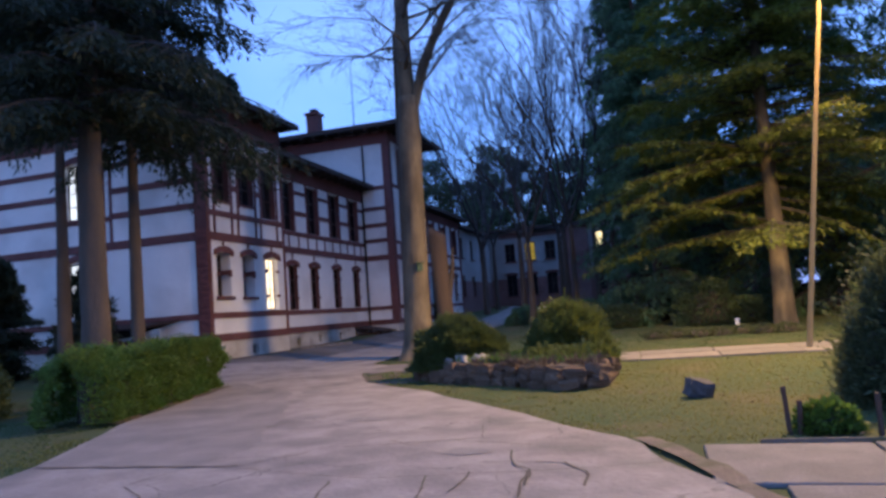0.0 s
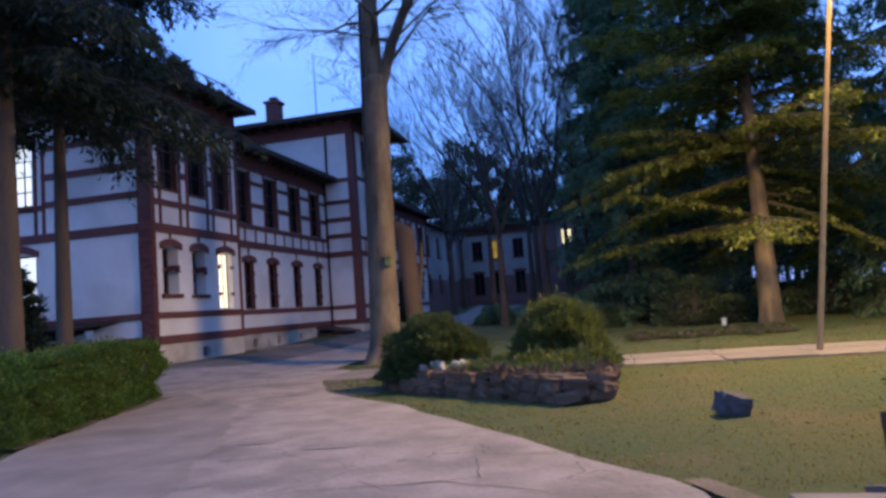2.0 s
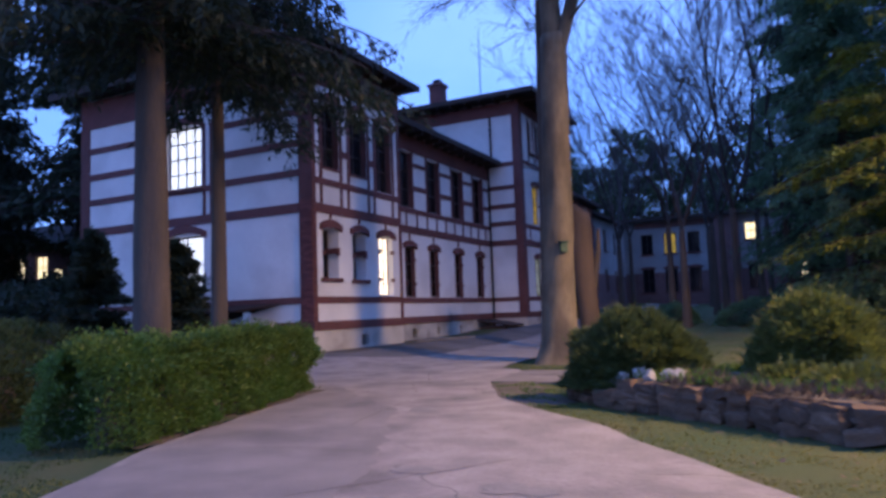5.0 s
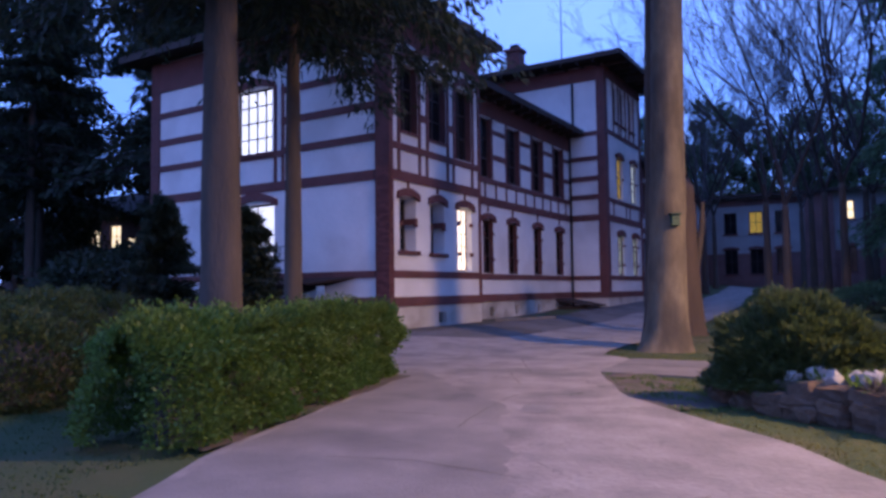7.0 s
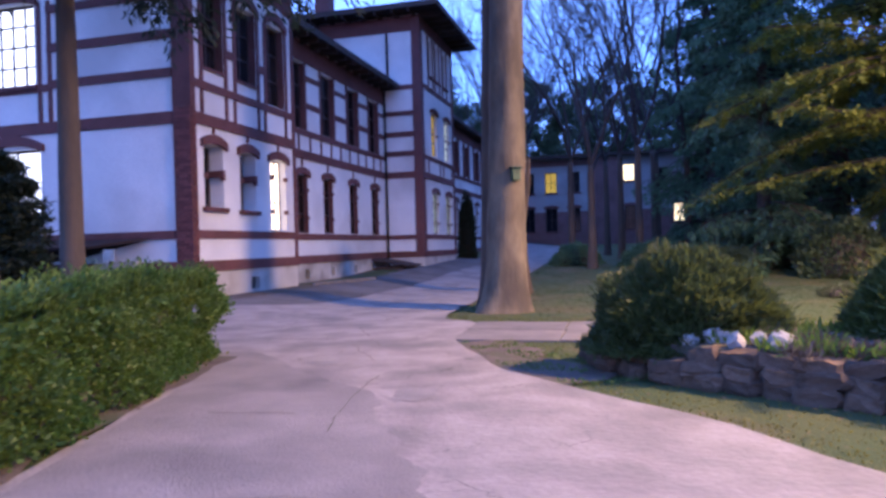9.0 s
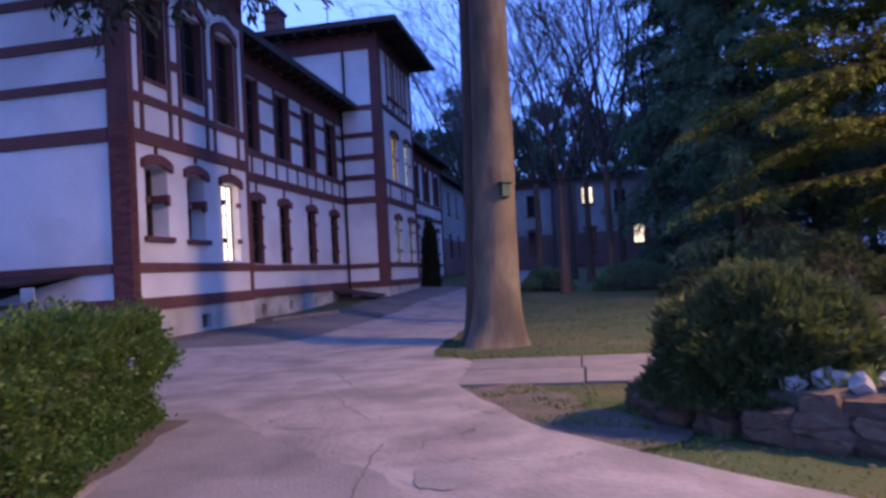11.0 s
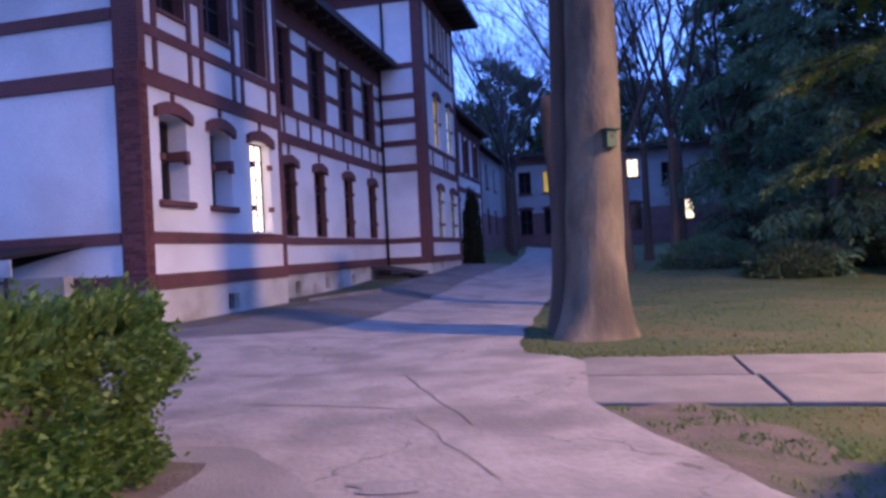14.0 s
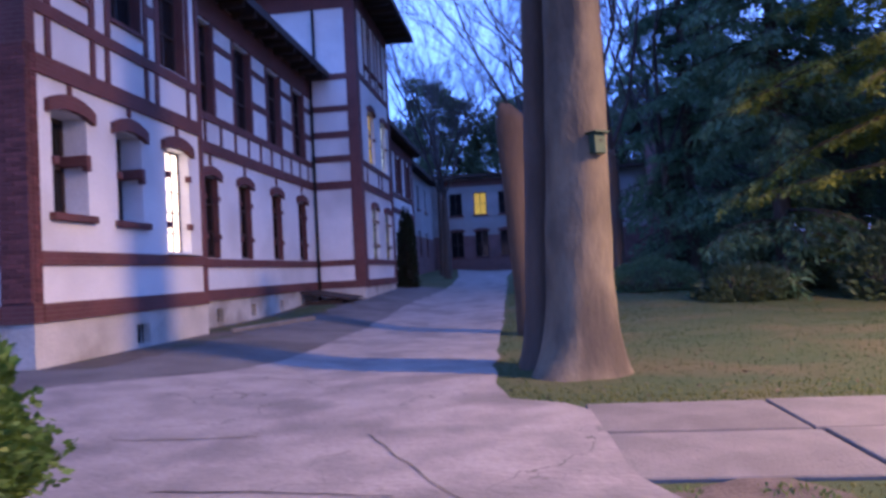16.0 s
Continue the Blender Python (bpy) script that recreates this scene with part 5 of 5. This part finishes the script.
def build_small_things():
    # nest box on the big tree
    nb = root("nest_box", "small dark green wooden nest box on the trunk", "nest box", at=(-7.64, 24.87, 3.25))
    part("body", boxes((-0.10, 0.10, -0.11, 0.11, -0.15, 0.13), bevel=0.008), GREEN_PAINT, nb)
    part("lid", boxes((-0.14, 0.14, -0.17, 0.14, 0.132, 0.16), bevel=0.006), GREEN_PAINT, nb)
    v, f = tubes([((0, -0.119, 0.03), 0.022, (0, -0.125, 0.03), 0.022)], 10)
    part("entrance", mesh_from("entrance", v, f + [tuple(range(10, 20))]), IRON, nb)
    nb.rotation_euler = (0, 0, radians(35))
    # broken trunk behind it
    rng = random.Random(3)
    st = root("broken_tree", "tall broken-off trunk with bare reddish wood", "tree", at=(-8.6, 31.3, ground_z(-8.6, 31.3)))
    me = trunk_mesh(5.3, 0.34, 0.40, rng, 0.30, 20, 22, lean=(-0.28, 0))
    for vv in me.vertices:
        if vv.co.z > 4.4:
            vv.co.z += 0.5 * noise.noise((vv.co.x * 4, vv.co.y * 4, 2)) - 0.1
    part("trunk", me, DEADWOOD, st)
    v, f = tubes([((0.1, 0.05, 2.2), 0.14, (0.34, 0.1, 3.6), 0.10), ((0.34, 0.1, 3.6), 0.10, (0.38, 0.1, 4.4), 0.05)], 10)
    part("side_stem", smooth_mesh(v, f, "side_stem"), BARK_DARK, st)
    # boulder on the lawn
    r = tagged(part("boulder", block_stone(51, GREY_STONE), None), "grey boulder lying on the lawn", "boulder")
    r.location, r.scale, r.rotation_euler = (0.80, 12.95, 0.11), (0.39, 0.32, 0.28), (0.12, 0.22, 0.35)
    # stakes by the pavement
    for i, (x, y, h, lean) in enumerate(((1.57, 9.76, 0.50, 0.05), (1.68, 9.74, 0.34, -0.08), (2.42, 9.60, 0.42, 0.03), (1.90, 7.25, 0.40, 0.04))):
        s = tagged(part("stake", boxes((-0.025, 0.025, -0.02, 0.02, -0.1, h), bevel=0.006), STAKE), "weathered wooden stake in the turf edge", "stake", "stakes along the pavement")
        s.location, s.rotation_euler = (x, y, 0), (lean, -lean, 0.3 * i)
    b = tagged(part("edging_board", boxes((1.2, 6.5, 9.22, 9.26, -0.05, 0.03), bevel=0.006), SANDY), "earth-caked edging board along the pavement", "edging")
    shrub("green_plant", "low fresh green plant beside the stakes", (1.98, 9.85), 61, (0.32, 0.22, 0.28), HEDGE_LEAF, 1500, 0.08, 0.025, category="plant")
    # white marker post on the far lawn
    m = root("marker_post", "small white marker post on the lawn", "post", at=(3.3, 31.2, 0))
    part("post", boxes((-0.07, 0.07, -0.07, 0.07, -0.05, 0.40), bevel=0.015), WHITE_PAINT, m)
    part("cap", boxes((-0.10, 0.10, -0.10, 0.10, 0.402, 0.46), bevel=0.02), WHITE_PAINT, m)
    # sign plate behind the hedge
    sg = root("garden_sign", "small white sign plate on a thin post", "sign", at=(-15.63, 20.86, ground_z(-15.63, 20.86)))
    v, f = tubes([((0, 0, -0.1), 0.025, (0, 0, 1.6), 0.025)], 8)
    part("post", mesh_from("post", v, f), IRON, sg)
    part("plate", boxes((-0.14, 0.14, -0.05, -0.03, 1.38, 1.62), bevel=0.005), PALE_STONE, sg)
    # sloping cellar hatch at the foot of the tower
    h = root("cellar_hatch", "dark sloping timber cellar hatch against the wall", "hatch")
    z = 0.3
    part("flap", mesh_from("flap", [(-17.3, 40.6, z + 0.75), (-17.3, 42.7, z + 0.75), (-15.4, 42.7, z + 0.42), (-15.4, 40.6, z + 0.42), (-17.3, 40.6, z + 0.67), (-17.3, 42.7, z + 0.67), (-15.4, 42.7, z + 0.34), (-15.4, 40.6, z + 0.34)],
         [(0, 3, 2, 1), (4, 5, 6, 7), (0, 1, 5, 4), (1, 2, 6, 5), (2, 3, 7, 6), (3, 0, 4, 7)]), SOFFIT, h)
    part("cheek", boxes((-17.2, -15.7, 40.75, 40.9, 0.1, z + 0.36)), SOFFIT, h)
    part("cheek", boxes((-17.2, -15.7, 42.4, 42.55, 0.1, z + 0.36)), SOFFIT, h)
    k = tagged(part("kerb", boxes((-0.07, 0.07, -2.0, 2.0, -0.1, 0.09), bevel=0.02), SLAB), "pale concrete kerb edging a grass strip", "kerb")
    k.location, k.rotation_euler = (-15.55, 33.2, 0.33), (0, 0, radians(-12))
    a = [(-16.95, y) for y in np.arange(31.6, 41.0, 0.5)]
    b = [(-15.75 + 0.45 * noise.noise((y * 0.8, 2, 0)), y) for y in np.arange(31.6, 41.0, 0.5)]
    tagged(part("grass_strip", sheet("grass_strip", a, b, 0.012, 4), TURF), "mossy grass strip along the house wall", "ground", kind="structure")
    # slanting parapet of the cellar stair in front of the house
    p = root("stair_parapet", "pale sloping parapet of a cellar stair", "parapet")
    part("parapet", mesh_from("parapet", [(-21.5, 24.1, 0.1), (-17.6, 24.1, 0.1), (-17.6, 24.1, 1.42), (-18.6, 24.1, 1.42), (-21.5, 24.1, 0.75), (-21.5, 24.35, 0.1), (-17.6, 24.35, 0.1), (-17.6, 24.35, 1.42), (-18.6, 24.35, 1.42), (-21.5, 24.35, 0.75)],
         [(0, 1, 2, 3, 4), (9, 8, 7, 6, 5), (0, 4, 9, 5), (4, 3, 8, 9), (3, 2, 7, 8), (2, 1, 6, 7)]), PLINTH, p)


def lay_pilaster_bricks():
    """Single bricks on the two faces of the near corner pilaster."""
    house = bpy.data.objects["sanatorium_house"]
    kinds = {}

    def brick(size):
        if size not in kinds:
            bm = boxes(tuple(q for s in size for q in (-s / 2, s / 2)), bevel=0.005)
            me = bpy.data.meshes.new("brick")
            bm.to_mesh(me)
            bm.free()
            me.materials.append(BRICK_PIECE)
            kinds[size] = me
        return kinds[size]
    rng = random.Random(9)
    z, row = 1.40, 0
    while z < 5.6:
        cuts = [0.0, 0.25, 0.51] if row % 2 == 0 else [0.0, 0.12, 0.38, 0.51]
        for a, b in zip(cuts, cuts[1:]):
            o = part("brick", brick((round(b - a - 0.012, 3), 0.03, 0.066)), None, house)
            o.location = (XA - 0.48 + (a + b) / 2 + 0.01, YF - 0.060 - rng.uniform(0, 0.005), z + 0.033)
        cuts = [0.0, 0.18] if row % 2 == 0 else [0.0, 0.12, 0.18]
        for a, b in zip(cuts, cuts[1:]):
            o = part("brick", brick((0.03, round(b - a - 0.012, 3), 0.066)), None, house)
            o.location = (XA + 0.060 + rng.uniform(0, 0.005), YF - 0.02 + (a + b) / 2, z + 0.033)
        z, row = z + 0.078, row + 1


# ---- build: the large things first ----
build_ground()
build_road()
build_main_house()
build_far_houses()

t = root("plane_tree", "tall smooth-barked tree beside the drive, bare crown", "tree", at=(-8.0, 25.2, 0))
rng = random.Random(12)
part("trunk", trunk_mesh(9.7, 0.475, 0.385, rng, 0.56, 32, 40, lean=(0.24, 0.1)), BARK, t)
# darker bark than the trunk's: the trunk's shadow is put into this stem's colour
stem = part("second_stem", trunk_mesh(12.5, 0.34, 0.12, random.Random(4), 0.45, 24, 30, lean=(0.25, -0.3)), BARK_DARK, t, "slimmer stem close behind the main trunk, its shadow put into darker bark")
stem.location = (-0.48, 0.85, 0)
stout, twigs = leader_tree(rng, 9.6, 0.385, 24, (0.24, 0.1))
part("branchwork", smooth_mesh(*tubes(stout, 8), "branchwork"), BARK, t)
part("crown", mesh_from("crown", *tubes(twigs, 3)), TWIG, t, "bare crown with fine arching twigs")
BARE = [(-4.6, 47.5, 27, 21), (-3.6, 54.0, 28, 22), (-6.6, 57.0, 29, 21), (-6.9, 44.0, 16, 17), (-14.1, 62.0, 17, 18), (-2.0, 49.0, 18, 19), (-8.3, 49.0, 3, 19), (-5.6, 52.0, 4, 21), (-3.2, 60.0, 5, 22), (-15.0, 71.0, 6, 21), (-8.2, 71.0, 7, 22), (-14.9, 66.0, 8, 20), (0.4, 63.0, 9, 23), (-18.0, 95.0, 10, 24), (-10.5, 97.0, 12, 25), (-3.0, 96.0, 13, 26), (4.0, 94.0, 14, 25), (-24.0, 92.0, 15, 24)]
for bx, by, sd, hh in BARE:
    put_tree("bare_tree", "slender bare tree with fine upswept twigs", (bx, by), sd, hh, 0.22, hh * 0.30, 6, 0.55, 3, BARK_DARK, group="bare trees behind the drive")
for i, (bx, by) in enumerate([(-36, 40), (-33, 37), (-33, 52), (-48, 44), (-38, 62), (-62, 33), (-45, 20), (-38, 41), (-62, 52), (-55, 50), (-49, 51), (-43, 49.5), (-58, 54), (-30, 74), (-60, 55), (-44, 22), (-33, 35.5)]):
    spruce("evergreen_tree", "dark evergreen behind the front garden", (bx, by), 80 + i, 20 + i % 4, 0.3, 1.0, 5.2, SPRUCE_LEAF, 16000, 0.6, 0.8, 0.16, group="dark trees beyond the garden", shape=0.7, tier=1.0)
for i, (bx, by) in enumerate([(-33.0, 30.0), (-42.0, 27.5), (-41.0, 34.5), (-46.5, 30.5), (-50.0, 34.0)]):
    spruce("spruce_tree", "tall dark spruce with a bare lower stem", (bx, by), 200 + i, 24 + i % 3, 0.26, 7.6, 5.0, SPRUCE_LEAF, 12000, 0.7, 0.50, 0.09, group="tall spruces in the front garden", shape=0.5, tier=0.9)
for i in range(26):
    bx, by = -46 + i * 3.3, 99 + 3 * math.sin(i * 2.1)
    leafy_tree("broadleaf_tree", "distant dark green tree behind the houses", (bx, by), 120 + i, 20.5 + 2.5 * math.sin(i * 1.7), 4.8, TREE_LEAF, 9100, 0.42, 0.13, "distant wood")
spruce("spruce_tree", "tall spruce with drooping dark boughs beside the hedge", (-12.45, 14.8), 21, 21, 0.36, 7.0, 4.8, SPRUCE_LEAF, 70000, 0.9, 0.24, 0.032)
spruce("spruce_tree", "slim spruce with drooping dark boughs by the house", (-14.3, 18.4), 22, 19, 0.21, 7.6, 4.6, SPRUCE_LEAF, 60000, 0.9, 0.24, 0.032)
spruce("spruce_tree", "dark spruce behind the front garden", (-18.7, 20.1), 23, 20, 0.24, 9.5, 2.6, SPRUCE_LEAF, 26000, 0.9, 0.26, 0.035)
spruce("beech_tree", "large tree with layered yellow-green young leaves", (5.55, 34.2), 24, 22, 0.42, 4.2, 8.0, BEECH_LEAF, 210000, 0.38, 0.17, 0.042, BARK, 0.35, shape=0.5, tier=0.21, whorl=(1, 2), rise=0.20)
EVER = [(0.6, 41.5, 31, 23, 4.2), (-0.8, 49.5, 32, 24, 4.4), (4.6, 45.0, 33, 24, 5.5), (9.5, 42.0, 34, 25, 6.5), (13.5, 36.0, 35, 24, 6.5), (16.0, 28.0, 36, 24, 6.5), (2.2, 56.0, 38, 25, 5.5), (18.5, 45.0, 39, 26, 7.0)]
for bx, by, sd, hh, rr in EVER:
    spruce("evergreen_tree", "tall dark evergreen with hanging sprays", (bx, by), sd, hh, 0.34, 1.2, rr, DARK_LEAF, 46000 if bx > 9 else 38000, 0.95, 0.36, 0.042, group="dark evergreens at the wood's edge", shape=0.62, tier=0.7)
hedge("privet_hedge", "clipped green privet hedge along the drive", [(-10.1, 11.95), (-10.7, 14.0), (-11.75, 17.4)], 0.72, 1.26, HEDGE_LEAF, 130000, 44, 0.058, 0.017)
shrub("clipped_yew", "low rounded dark yew bush in the stone planter", (-4.38, 17.75, 0.25), 41, (1.14, 0.95, 1.10), YEW_LEAF, 42000, 0.12, 0.012, spiky=0.05)
shrub("yew_bush", "rounded feathery yew bush, its green brightened for the lamp light", (-1.70, 17.3, 0.25), 42, (0.93, 0.9, 1.26), YEW_LAMPLIT_FERN, 34000, 0.14, 0.013, spiky=0.08)
for i, (bx, by) in enumerate([(-2.0, 16.1), (-1.45, 15.75), (-1.05, 16.2)]):
    shrub("fern_plant", "feathery light green plant in the stone planter", (bx, by, 0.38), 70 + i, (0.46, 0.36, 0.26), YEW_LAMPLIT_FERN, 1500, 0.13, 0.016, group="planter plants", category="plant", spiky=0.2)
shrub("juniper_bush", "tall grey-green bush beside the pavement", (3.75, 11.9), 43, (1.12, 1.2, 2.05), SHRUB_LEAF, 40000, 0.12, 0.014, spiky=0.13)
shrub("clipped_bush", "clipped dark bush in the front garden", (-17.6, 14.6), 45, (1.7, 1.3, 1.55), YEW_LEAF, 18000, 0.09, 0.022, square=1.6)
shrub("clipped_bush", "clipped dark bush in the front garden", (-14.6, 12.6), 46, (1.2, 1.0, 1.3), YEW_LEAF, 14000, 0.09, 0.022, square=1.5)
shrub("clipped_bush", "clipped dark bush in the front garden", (-21.5, 17.8), 47, (1.9, 1.4, 1.7), YEW_LEAF, 16000, 0.10, 0.025, square=1.5)
spruce("small_conifer", "small dark conifer against the house front", (-23.6, 22.0), 48, 4.5, 0.09, 0.1, 1.35, SPRUCE_LEAF, 34000, 0.3, 0.20, 0.03, group="conifers by the front wall", shape=0.7, tier=0.16)
spruce("small_conifer", "small dark conifer against the house front", (-19.5, 22.0), 49, 3.6, 0.08, 0.1, 1.35, SPRUCE_LEAF, 28000, 0.3, 0.20, 0.03, group="conifers by the front wall", shape=0.7, tier=0.16)
for i, (bx, by, bh) in enumerate([(-40.5, 33.0, 4.2), (-37.0, 30.5, 3.6), (-43.5, 35.0, 4.4), (-34.5, 27.0, 3.2), (-47.0, 36.0, 3.6), (-38.5, 35.5, 5.5), (-34.0, 32.0, 6.0), (-31.0, 24.0, 2.6)]):
    leafy_tree("garden_shrub", "dark tall shrub in the front garden", (bx, by), 170 + i, bh, 2.6, SPRUCE_LEAF, 3900, 0.24, 0.08, "garden shrubs")
for i, (bx, by, bh) in enumerate([(-49.0, 33.5, 13), (-44.5, 39.0, 15), (-58.0, 35.0, 15), (-40.5, 37.5, 13)]):
    leafy_tree("broadleaf_tree", "dark leafy tree beside the garden house", (bx, by), 180 + i, bh, 3.4, SPRUCE_LEAF, 7800, 0.36, 0.11, "trees round the garden house")
for i in range(10):
    leafy_tree("broadleaf_tree", "dark leafy tree deep in the wood", (3.5 + i * 3.2, 60 + 3 * math.sin(i * 2.3)), 220 + i, 11.0 + 2 * math.sin(i * 1.3), 3.6, TREE_LEAF, 5200, 0.38, 0.12, "trees deep in the wood")
shrub("columnar_cypress", "narrow dark columnar cypress beside the tower", (-15.0, 51.4), 50, (0.5, 0.5, 4.0), SPRUCE_LEAF, 9000, 0.16, 0.03, category="tree")
shrub("low_bush", "low dark bush at the lawn's far edge", (-3.6, 45.0), 52, (2.0, 1.4, 1.2), DARK_LEAF, 8000, 0.14, 0.03)
shrub("low_bush", "low dark bush at the lawn's far edge", (-7.9, 47.0), 53, (1.3, 1.2, 1.1), DARK_LEAF, 6000, 0.14, 0.03)
for i in range(11):
    shrub("undergrowth_bush", "dark undergrowth at the wood's edge", (-1.5 + i * 2.1, 39.5 + 3.0 * math.sin(i * 1.9)), 90 + i, (1.6, 1.3, 1.1 + 0.5 * (i % 3)), TREE_LEAF, 5000, 0.2, 0.045, group="undergrowth")
for i in range(7):
    shrub("bedding_plant", "low brownish bedding plant on the lawn", (0.2 + i * 0.75, 28.8 + 0.3 * math.sin(i * 2.0)), 140 + i, (0.5, 0.4, 0.28), SHRUB_LEAF, 700, 0.09, 0.02, group="flower bed on the lawn", category="plant")
build_planter()
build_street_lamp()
build_small_things()
build_grass()
build_tufts()
build_paving()
lay_pilaster_bricks()
